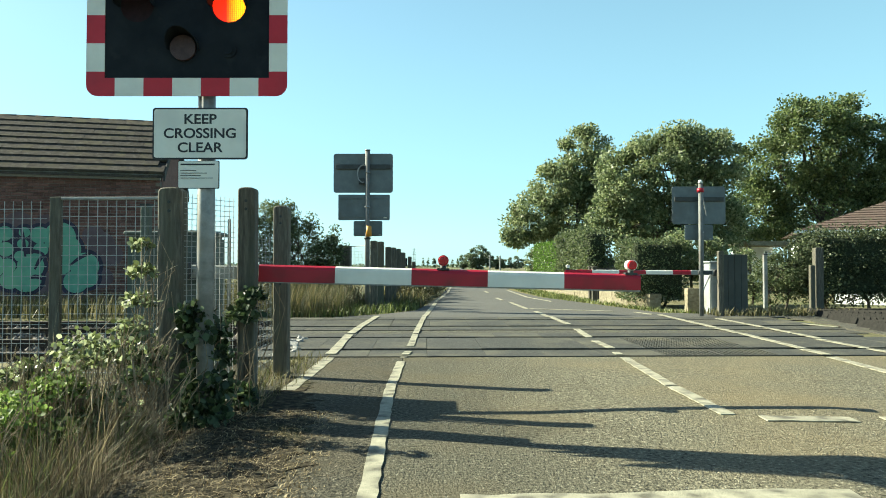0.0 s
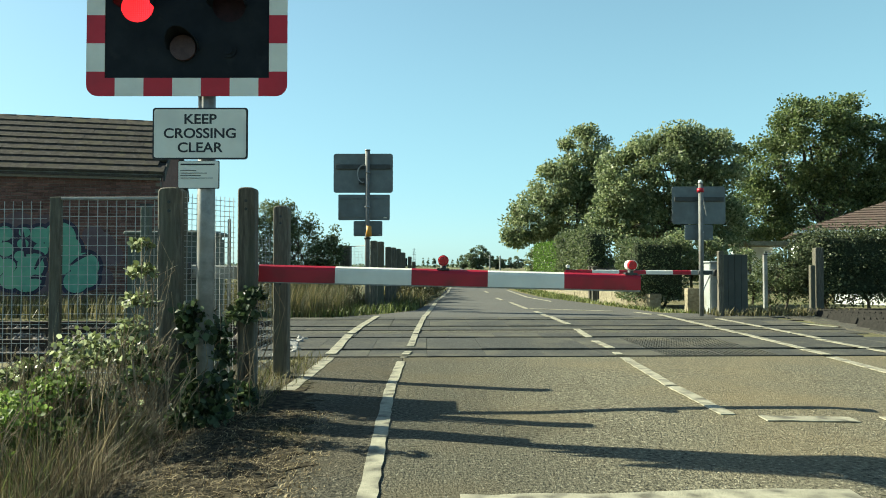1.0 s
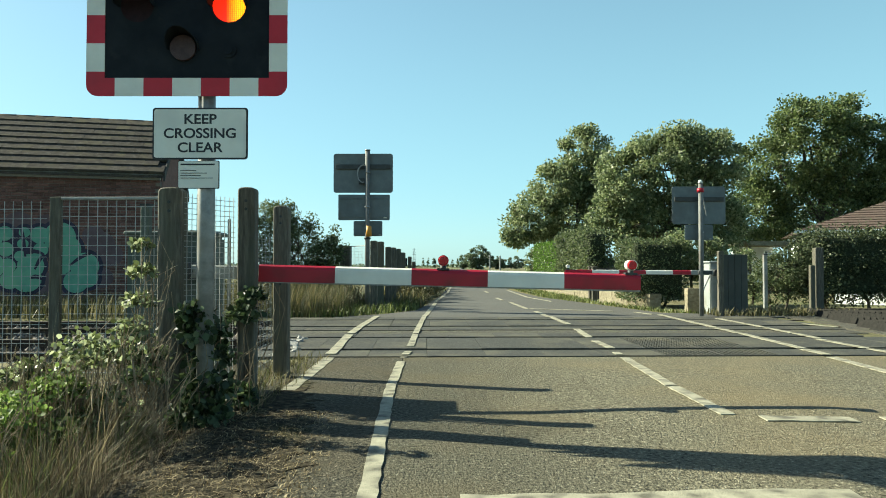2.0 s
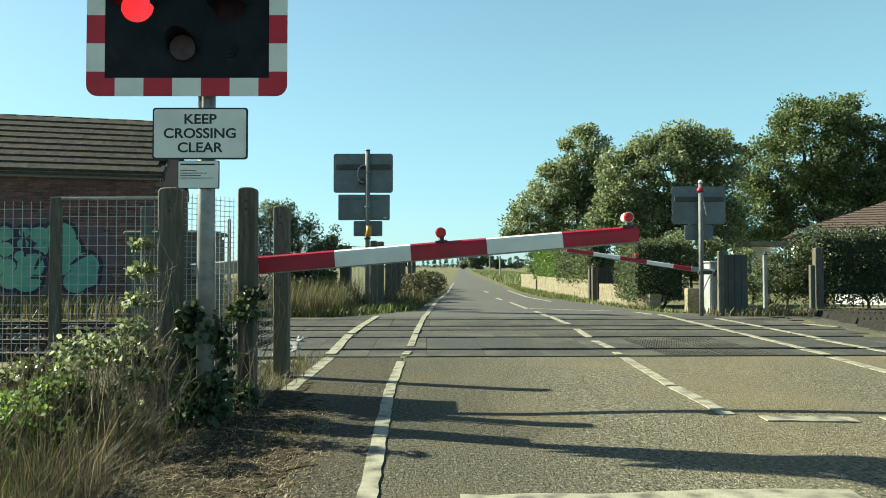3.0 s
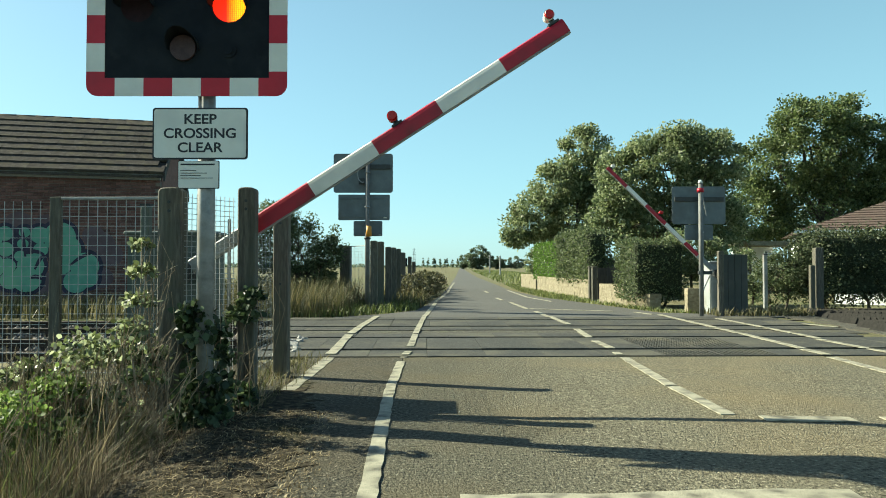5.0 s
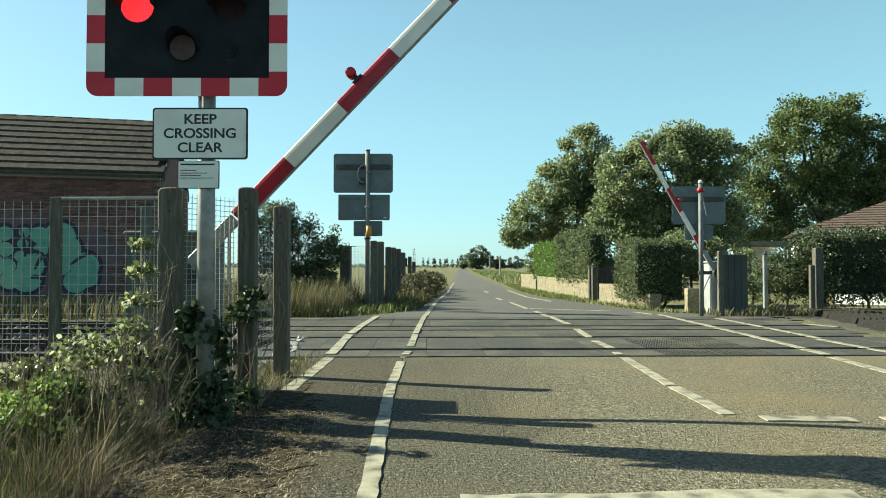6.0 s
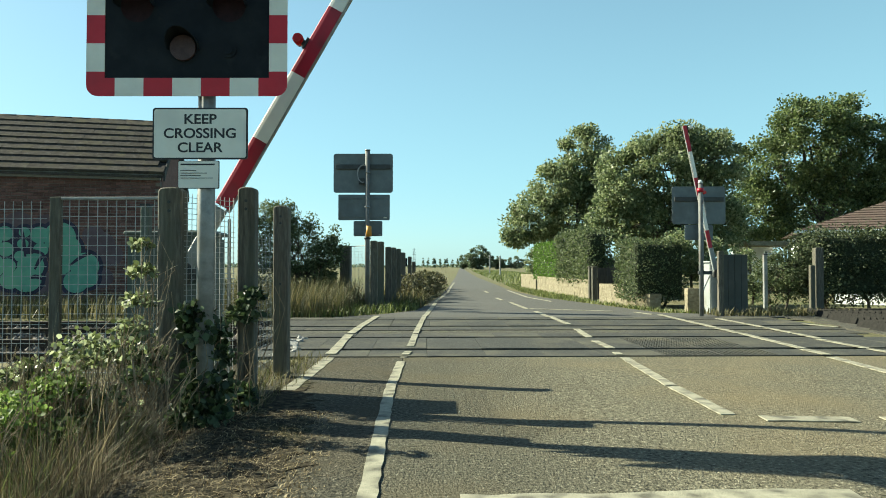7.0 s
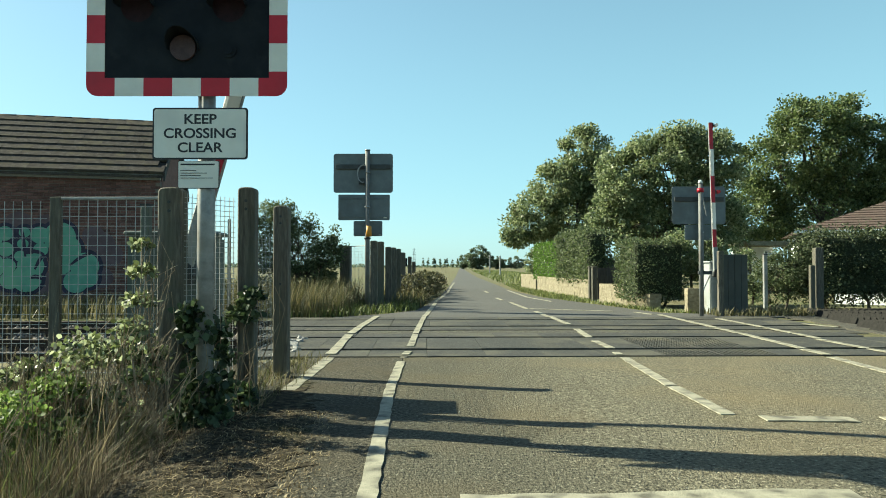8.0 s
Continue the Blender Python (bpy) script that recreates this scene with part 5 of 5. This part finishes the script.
G_FAR = "timber posts beyond the tracks"
for x, y, h, w in ((-2.52, 18.3, 1.56, 0.25), (-1.60, 16.45, 1.62, 0.17), (-1.49, 17.0, 1.62, 0.15), (-1.33, 17.3, 1.50, 0.15), (-1.30, 18.6, 1.52, 0.15), (-1.26, 20.0, 1.52, 0.15),
                   (-1.22, 21.6, 1.45, 0.15), (-1.10, 23.4, 1.35, 0.13), (-1.05, 25.5, 1.2, 0.13)):
    fence_post("timber_post", x, y, h, w, 0.03, "weathered timber fence post in the far verge", G_FAR)
mesh_panel(-2.40, 18.4, -1.55, 17.1, 0.2, 1.55, 0.075, "galvanised wire mesh panel beyond the tracks")
SG = thing("footpath_sign", (-1.20, 22.0, -0.02), "small dark square sign on short white post", "sign")
part("post", tube(bmesh.new(), (0, 0, -0.1), (0, 0, 1.22), 0.035, n=10), M_WHITE, SG)
part("plate", boxed(-0.09, 0.09, -0.045, -0.035, 1.02, 1.28, bevel=0.006), M_BOARD, SG)

fence_post("timber_post", 5.64, 14.42, 1.34, 0.11, 0.03, "pale weathered timber post beside barrier machine", G_FAR)
fence_post("timber_post", 7.93, 15.0, 1.42, 0.17, 0.03, "pair of pale weathered timber posts by hedge", G_FAR)
fence_post("timber_post", 7.75, 14.9, 1.05, 0.10, 0.02, "short pale weathered timber post by hedge", G_FAR)
P = thing("steel_post", (7.22, 15.9, -0.02), "slim galvanised steel post by garden", "post")
part("post", boxed(-0.04, 0.04, -0.04, 0.04, -0.1, 1.28, bevel=0.006), M_GALV, P)
part("cap", boxed(-0.046, 0.046, -0.046, 0.046, 1.28, 1.3), M_DARKSTEEL, P)


# ---- trespass guards beside the deck ----
def guard(x, y):
    T = thing("trespass_guard", (x, y, 0.0), "dark ribbed timber trespass guard beside the rails", "trespass guard", "trespass guards", "", 1.5)
    for i in range(11):
        bm = bmesh.new()
        w, d, h = 0.105, 0.50, 0.125
        x0 = i * 0.112
        v = [bm.verts.new(p) for p in ((x0, 0, 0), (x0 + w, 0, 0), (x0 + w / 2, 0, h), (x0, d, 0), (x0 + w, d, 0), (x0 + w / 2, d, h))]
        for q in ((0, 1, 2), (5, 4, 3), (0, 3, 4, 1), (1, 4, 5, 2), (2, 5, 3, 0)):
            bm.faces.new([v[k] for k in q])
        bmesh.ops.recalc_face_normals(bm, faces=bm.faces)
        part("ridge", bm, M_TAR, T)
    part("base_board", boxed(-0.02, 1.24, -0.02, 0.52, -0.06, 0.0), M_TAR, T)


for gy in (10.55, 11.15, 12.1, 12.75, 13.65, 14.25):
    for gx in (0, 1.26, 2.52):
        guard(6.75 + gx + 0.24 * (gy - 10.5), gy + 0.026 * 8)


# ---- bungalow ----
def bungalow():
    H = thing("bungalow", (14.9, 30, -0.02), "white bungalow with hipped red brown tiled roof", "house", rz=-22)
    part("wall", boxed(0.4, 12.0, 0.5, 9.0, 0, 2.4), M_RENDER, H)
    ex, rz0, rz1 = 12.5, 2.52, 4.25
    bm = bmesh.new()
    v = [bm.verts.new(p) for p in ((0, 0, rz0), (ex, 0, rz0), (ex, 9.5, rz0), (0, 9.5, rz0), (4.75, 4.75, rz1), (ex - 4.75, 4.75, rz1))]
    for q in ((0, 1, 5, 4), (1, 2, 5), (2, 3, 4, 5), (3, 0, 4), (3, 2, 1, 0)):
        bm.faces.new([v[i] for i in q])
    roof = part("roof", bm, M_TILE_RED, H, "hipped roof of red brown tiles")
    rows = 14
    for r in range(rows):
        f0 = r / rows
        x0, x1 = 4.75 * f0, ex - 4.75 * f0
        y, z = 4.75 * f0, rz0 + (rz1 - rz0) * f0
        bm = bmesh.new()
        n = int((x1 - x0) / 0.3)
        for i in range(n):
            xa = x0 + (x1 - x0) * i / n
            box(bm, xa + 0.01, xa + (x1 - x0) / n - 0.01, y - 0.02, y + 0.1, z + 0.0, z + 0.03)
        tagged(part("tile_course", bm, M_TILE_RED, roof), kind="stuff")
    part("fascia", boxed(-0.05, ex + 0.05, -0.08, 0.0, rz0 - 0.09, rz0 + 0.02, bevel=0.01), M_RENDER, H, "white fascia board")
    for x in (2.0, 5.5, 9.0):
        Wn = part("window", boxed(x, x + 1.6, 0.47, 0.5, 0.9, 2.1), M_RENDER, H)
        part("pane", boxed(x + 0.07, x + 1.53, 0.455, 0.47, 0.97, 2.03), M_BOARD, Wn)
    C = thing("carport", (12.9, 30, -0.02), "flat roofed carport with pale fascia beside bungalow", "carport")
    part("roof", boxed(0, 2.3, 0, 4.5, 1.90, 2.10, bevel=0.02), M_STONE, C)
    part("beam", boxed(0.8, 1.55, 0.3, 0.4, 1.38, 1.6, bevel=0.01), M_RENDER, C, "white painted beam")
    part("wall", boxed(0.2, 2.0, 2.0, 2.2, 0, 1.90), M_RENDER, C)
    for x in (0.1, 1.8):
        part("post", boxed(x, x + 0.1, 0.1, 0.2, 0, 1.90, bevel=0.01), M_WOOD, C)


bungalow()


# ---- distance ----
def far_tree(x, y, w, h, seed, label="distant green tree at the end of the road", lift=0.15):
    k = w / 2
    blobs = ((x, h * 0.6, k * 0.7, h * 0.36), (x - k * 0.45, h * 0.42, k * 0.5, h * 0.3), (x + k * 0.45, h * 0.42, k * 0.5, h * 0.3), (x + k * 0.1, h * 0.25, k * 0.8, h * 0.22))
    tree("distant_tree", x, y, blobs, M_LEAF_HAZED, 0.05 * h, 9000, label, seed, 0.8, 26, 0.11 * h, 0.02 * h, group="distant trees")


far_tree(12.0, 240, 10, 8.2, 51)
far_tree(8.4, 250, 7, 5.6, 52)
far_tree(19.5, 260, 8, 5.2, 53)
far_tree(26.5, 260, 9, 5.0, 54)
far_tree(23.0, 300, 8, 4.0, 55)
for i in range(9):
    x = -17 + i * 3.4 + (i % 3)
    tree("poplar_tree", x, 600, ((x, 3.6, 0.9, 3.2), (x, 6.0, 0.6, 2.4)), M_LEAF_HAZED, 0.5, 700, "far slender poplar tree on the skyline", 60 + i, 0.8, 10, 0.6, 0.15, group="distant poplars")


def far_wood():
    rng = np.random.default_rng(71)
    n = 16000
    x = rng.uniform(-420, 900, n)
    y = 720 + rng.normal(size=n) * 12
    top = 2.2 + 1.2 * np.sin(x * 0.05) + 0.8 * np.sin(x * 0.17 + 1)
    p = np.stack([x, y, rng.uniform(0, 1, n) ** 0.7 * np.maximum(top, 1.2)], 1)
    v, q = leaves_at(p, 1.6, rng, 0.0, 0.8)
    tagged(fast_mesh("far_woodland", v, q, M_LEAF_HAZED), "low hazy woodland strip on the horizon", "woodland", kind="stuff")


far_wood()


def pylon(x, y, h):
    T = thing("electricity_pylon", (x, y, 0), "distant grey lattice electricity pylon", "pylon")
    bm = bmesh.new()
    w = h * 0.09
    for sx in (-1, 1):
        for sy in (-1, 1):
            tube(bm, (sx * w, sy * w, 0), (sx * 0.3, sy * 0.3, h), 0.14, 0.1, 5)
    for i in range(8):
        z0, z1 = h * i / 8, h * (i + 1) / 8
        a, b = w * (1 - i / 8) + 0.3 * i / 8, w * (1 - (i + 1) / 8) + 0.3 * (i + 1) / 8
        tube(bm, (-a, -a, z0), (b, -b, z1), 0.08, n=4)
        tube(bm, (a, -a, z0), (-b, -b, z1), 0.08, n=4)
    part("tower", bm, M_SIGN_BACK, T)
    for z in (0.68, 0.8, 0.92):
        part("cross_arm", tube(bmesh.new(), (-h * 0.1, 0, h * z), (h * 0.1, 0, h * z), 0.12, n=5), M_SIGN_BACK, T)


pylon(-28.5, 700, 19)
for x, y, h in ((5.6, 85, 2.3), (5.95, 74, 2.1)):
    P = thing("marker_post", (x, y, -0.02), "thin pale post beside the far road", "post", "roadside posts")
    part("post", tube(bmesh.new(), (0, 0, -0.1), (0, 0, h), 0.09, n=8), M_GALV, P)
    part("cap", tube(bmesh.new(), (0, 0, h), (0, 0, h + 0.06), 0.1, 0.05, n=8), M_GALV, P)


# ---- grass and weeds ----
def region(n, x0, x1, y0, y1, rng):
    return np.stack([rng.uniform(x0, x1, n), rng.uniform(y0, y1, n)], 1)


def grass(name, xy, h, mat, label, seed, width=0.005, lean=0.4, z=-0.02, wind=(0.1, 0)):
    rng = np.random.default_rng(seed)
    v, q = blades(xy, np.full(len(xy), z), h, rng, width, lean, wind)
    tagged(fast_mesh(name, v, q, mat), label, "grass", kind="stuff")


R2 = np.random.default_rng(91)


def verge_edge(y):
    """Where the tall growth of the near verge ends, towards the road."""
    return -1.38 - 0.08 * np.maximum(0, 3.6 - y)


def near_verge():
    n = 60000
    xy = region(n, -4.8, -1.25, 2.3, 4.6, R2)
    k = xy[:, 0] < verge_edge(xy[:, 1]) - R2.uniform(0, 0.35, n)
    xy = xy[k]
    n = len(xy)
    lump = np.array([noise.noise(Vector((x * 2.2, y * 2.2, 0))) for x, y in xy])
    patch = np.array([noise.noise(Vector((x * 1.1 + 7, y * 1.1, 3))) for x, y in xy])
    h = 0.16 + 0.22 * np.clip(lump + 0.5, 0, 1.2) + R2.uniform(0, 0.2, n)
    h *= np.clip((-1.2 - xy[:, 0]) / 0.5, 0.35, 1.0)
    a = R2.uniform(0, 1, n) + patch * 0.8 + (xy[:, 0] + 2.2) * 0.5
    post_foot = (xy[:, 0] > -0.43 * xy[:, 1]) & (xy[:, 1] > 3.3)
    h = np.where(post_foot, h * 0.3, h) * np.clip((xy[:, 1] - 1.7) / 1.4, 0.45, 1.0)
    dry, green = a > 0.72, a <= 0.72
    grass("tall_grass", xy[dry], h[dry] * 1.1, M_GRASS_DRY, "tall bleached dry grass on the verge", 92, 0.0015, 0.8, z=-0.19, wind=(0.0, 0.0))
    grass("green_grass", xy[green], h[green], M_GRASS_GREEN, "rank green grass on the verge", 93, 0.0026, 0.5, z=-0.19, wind=(0.0, 0.0))
    # stiff seed stalks, some broken over
    m = 1100
    xy = region(m, -3.9, -1.5, 2.9, 4.5, R2)
    xy[:, 0] = np.minimum(xy[:, 0], -0.44 * xy[:, 1] - 0.02 * R2.uniform(0, 6, m))
    grass("dry_stalks", xy, R2.uniform(0.35, 0.85, m) * R2.uniform(0.6, 1.3, m), M_GRASS_DRY, "long dry seed stalks among weeds", 94, 0.0015, 0.35, z=-0.19, wind=(0.03, 0))
    xy = region(2600, -2.6, -1.4, 2.6, 4.3, R2)
    grass("dead_stems", xy, R2.uniform(0.12, 0.36, 2600), M_GRASS_STRAW, "tangled red brown dead stems at the road side", 109, 0.0015, 1.0, z=-0.16, wind=(0.0, 0.0))


near_verge()


def bramble(name, x, y, blobs, count, leaf, size, label, seed, canes, cy=0.25, cat="weeds"):
    rng = np.random.default_rng(seed)
    T = thing(name, (x, y, -0.02), label, cat)
    pts, out = [], []
    for bx, by, bz, r in blobs:
        m = int(count * r / sum(b[3] for b in blobs))
        d = rng.normal(size=(m, 3))
        d /= np.linalg.norm(d, axis=1)[:, None]
        d[:, 2] = np.abs(d[:, 2]) * 0.9 - 0.2
        pts.append(np.array((bx - x, by - y, bz)) + d * (r * rng.uniform(0.45, 1.1, m))[:, None])
        out.append(d * 0.4)
    v, q = leaves_at(np.concatenate(pts), size, rng, 0.2, 0.75, np.concatenate(out))
    fast_mesh("leaves", v, q, leaf, T)
    bm = bmesh.new()
    for i in range(canes):
        bx, by, bz, r = blobs[rng.integers(len(blobs))]
        a = Vector((bx - x + rng.normal() * r * 0.4, by - y + rng.normal() * r * 0.3, -0.18))
        e = Vector((bx - x + rng.normal() * r * 0.9 + 0.1, by - y + rng.normal() * r * 0.6, bz + r * rng.uniform(0.4, 1.25)))
        limb(bm, a, e, 0.004, 0.0018, rng, 5, 0.25)
    tagged(part("cane_tangle", bm, M_STEM, T), kind="stuff")
    return T


def scatter_blobs(n, x0, x1, y0, y1, top, seed):
    """Small overlapping leaf heaps, higher towards the fence posts."""
    rng = np.random.default_rng(seed)
    out = []
    for i in range(n):
        x, y = rng.uniform(x0, x1), rng.uniform(y0, y1)
        f = (x - x0) / (x1 - x0)
        out.append((x, y, top * (0.45 + 0.55 * f) * rng.uniform(0.15, 1.0), rng.uniform(0.07, 0.17)))
    return tuple(out)


bramble("bramble_patch", -1.9, 4.2, scatter_blobs(44, -2.7, -1.72, 3.7, 4.4, 0.66, 201), 5600, M_LEAF_BRAMBLE, 0.034,
        "tangled bramble with pale sunlit leaves at fence foot", 101, 520)
bramble("bramble_patch", -1.85, 4.3, ((-1.95, 4.35, 0.45, 0.16), (-1.88, 4.3, 0.62, 0.13), (-1.86, 4.33, 0.80, 0.10), (-1.83, 4.3, 0.98, 0.09), (-1.84, 4.32, 1.14, 0.06)), 800, M_LEAF_BRAMBLE, 0.034,
        "bramble shoots climbing beside the timber post", 110, 22)
bramble("nettle_patch", -2.3, 3.5, scatter_blobs(46, -3.0, -1.95, 3.1, 4.1, 0.40, 202), 9000, M_LEAF_NETTLE, 0.026,
        "bright green nettles and weeds in dry grass", 102, 300)
bramble("bramble_patch", -3.3, 4.6, ((-3.0, 4.5, 0.2, 0.32), (-3.6, 4.6, 0.25, 0.35), (-4.2, 4.7, 0.25, 0.35)), 1200, M_LEAF_BRAMBLE, 0.05,
        "bramble growing through the wire mesh fence", 103, 40)
bramble("ivy_clump", -1.5, 4.7, ((-1.62, 4.62, 0.70, 0.12), (-1.58, 4.66, 0.58, 0.16), (-1.55, 4.75, 0.42, 0.17), (-1.42, 5.03, 0.66, 0.12), (-1.36, 5.06, 0.80, 0.09), (-1.55, 4.65, 0.22, 0.2), (-1.52, 4.52, 0.06, 0.17), (-1.62, 4.6, 0.05, 0.15), (-1.42, 4.98, 0.1, 0.14)), 2100, M_LEAF_IVY, 0.05,
        "dark glossy ivy climbing the fence posts", 104, 30, cat="ivy")

# litter of dead stalks on the dirt beside the road
xy = region(7000, -1.5, -0.45, 2.6, 4.9, R2)
keep = xy[:, 0] < -0.62 + 0.25 * (R2.uniform(0, 1, 7000) - 0.5) - 0.12 * (xy[:, 1] - 3.2)
v, q = blades(xy[keep], np.full(keep.sum(), 0.004), R2.uniform(0.008, 0.028, keep.sum()), np.random.default_rng(95), 0.003, 3.2, (0.2, 0))
tagged(fast_mesh("dry_litter", v, q, M_GRASS_DRY), "scattered dead grass stalks on the dirt", "litter", kind="stuff")
xy = region(900, -1.75, -1.25, 4.9, 7.7, R2)
grass("verge_grass", xy, R2.uniform(0.04, 0.16, 900), M_GRASS_MIX, "short dry weeds at the fence foot", 96, 0.004, 0.8)


def far_grass():
    n = 14000
    xy = region(n, -6.2, -0.35, 14.1, 18.5, R2)
    lim = -2.35 + (xy[:, 1] - 14.1) * 0.75
    xy = xy[xy[:, 0] < np.minimum(lim, -2.0) - R2.uniform(0, 0.25, n)]
    h = R2.uniform(0.25, 0.75, len(xy)) * np.clip((lim.mean() - xy[:, 0]) * 0.35 + 0.75, 0.5, 1.15)
    grass("tall_grass", xy, h, M_GRASS_MIX, "tall yellowing grass beyond the tracks", 97, 0.006, 0.4)
    xy = region(7000, -5.5, -0.6, 14.1, 19.5, R2)
    lim = -2.25 + (xy[:, 1] - 14.1) * 0.8
    xy = xy[xy[:, 0] < np.minimum(lim, -0.6)]
    grass("green_grass", xy, R2.uniform(0.06, 0.26, len(xy)), M_GRASS_GREEN, "short green grass beyond the tracks", 98, 0.012, 0.5)
    xy = region(9000, -22, -4.0, 13.6, 16.6, R2)
    grass("tall_grass", xy, R2.uniform(0.15, 0.55, len(xy)), M_GRASS_MIX, "dry grass strip before the brick building", 99, 0.01, 0.4)
    xy = region(8000, -2.2, 0.0, 17.2, 44, R2)
    xy = xy[xy[:, 0] < -0.5 + (xy[:, 1] - 18) * 0.025]
    grass("verge_grass", xy, R2.uniform(0.15, 0.5, len(xy)), M_GRASS_MIX, "rough grass verge along the far road", 100, 0.014, 0.4)
    # right hand verge below the garden wall
    xy = region(16000, 2.6, 5.6, 15.0, 40, R2)
    e = np.interp(xy[:, 1], [15, 15.5, 18.3, 23, 29, 40], [5.2, 4.85, 4.25, 3.32, 3.12, 3.45])
    w = np.interp(xy[:, 1], [15, 16.7, 20, 22, 30, 34, 40], [5.6, 5.04, 4.38, 4.5, 3.93, 3.7, 5.5])
    xy = xy[(xy[:, 0] > e) & (xy[:, 0] < w)]
    grass("verge_grass", xy, R2.uniform(0.03, 0.13, len(xy)), M_GRASS_GREEN, "mown grass verge below the garden wall", 105, 0.012, 0.7)
    xy = region(1500, 5.5, 8.4, 14.25, 15.3, R2)
    grass("verge_grass", xy, R2.uniform(0.04, 0.22, len(xy)), M_GRASS_MIX, "rough grass along the fence foot", 106, 0.01, 0.6)
    xy = region(9000, 3.2, 12, 40, 160, R2)
    xy = xy[xy[:, 0] > 3.4 + (xy[:, 1] - 40) * 0.025]
    grass("verge_grass", xy, R2.uniform(0.1, 0.4, len(xy)), M_GRASS_GREEN, "rough green verge along the far road", 107, 0.03, 0.5)


far_grass()
blb = tuple((-0.75 - 0.5 * (i % 2) + 0.028 * (20 + 1.1 * i - 18), 20 + 1.1 * i, 0.25 + 0.1 * ((i * 7) % 3), 0.55) for i in range(12))
bramble("roadside_scrub", -0.8, 24, blb, 9000, M_LEAF_SCRUB, 0.075, "low bramble scrub heaped along the far road", 108, 50)


# ---- what moves ----
def motions():
    walk(NEAR_BOOM, [(t, pose(*NEAR_PIV, 0, -a, 0)) for t, a in NEAR_TURN])
    walk(FAR_BOOM, [(t, pose(*FAR_PIV, 0, a, 0)) for t, a in FAR_TURN])
    walk(LAMP_COVERS["l"][0], lamp_cover_rows("l"))
    walk(LAMP_COVERS["r"][0], lamp_cover_rows("r"))


motions()
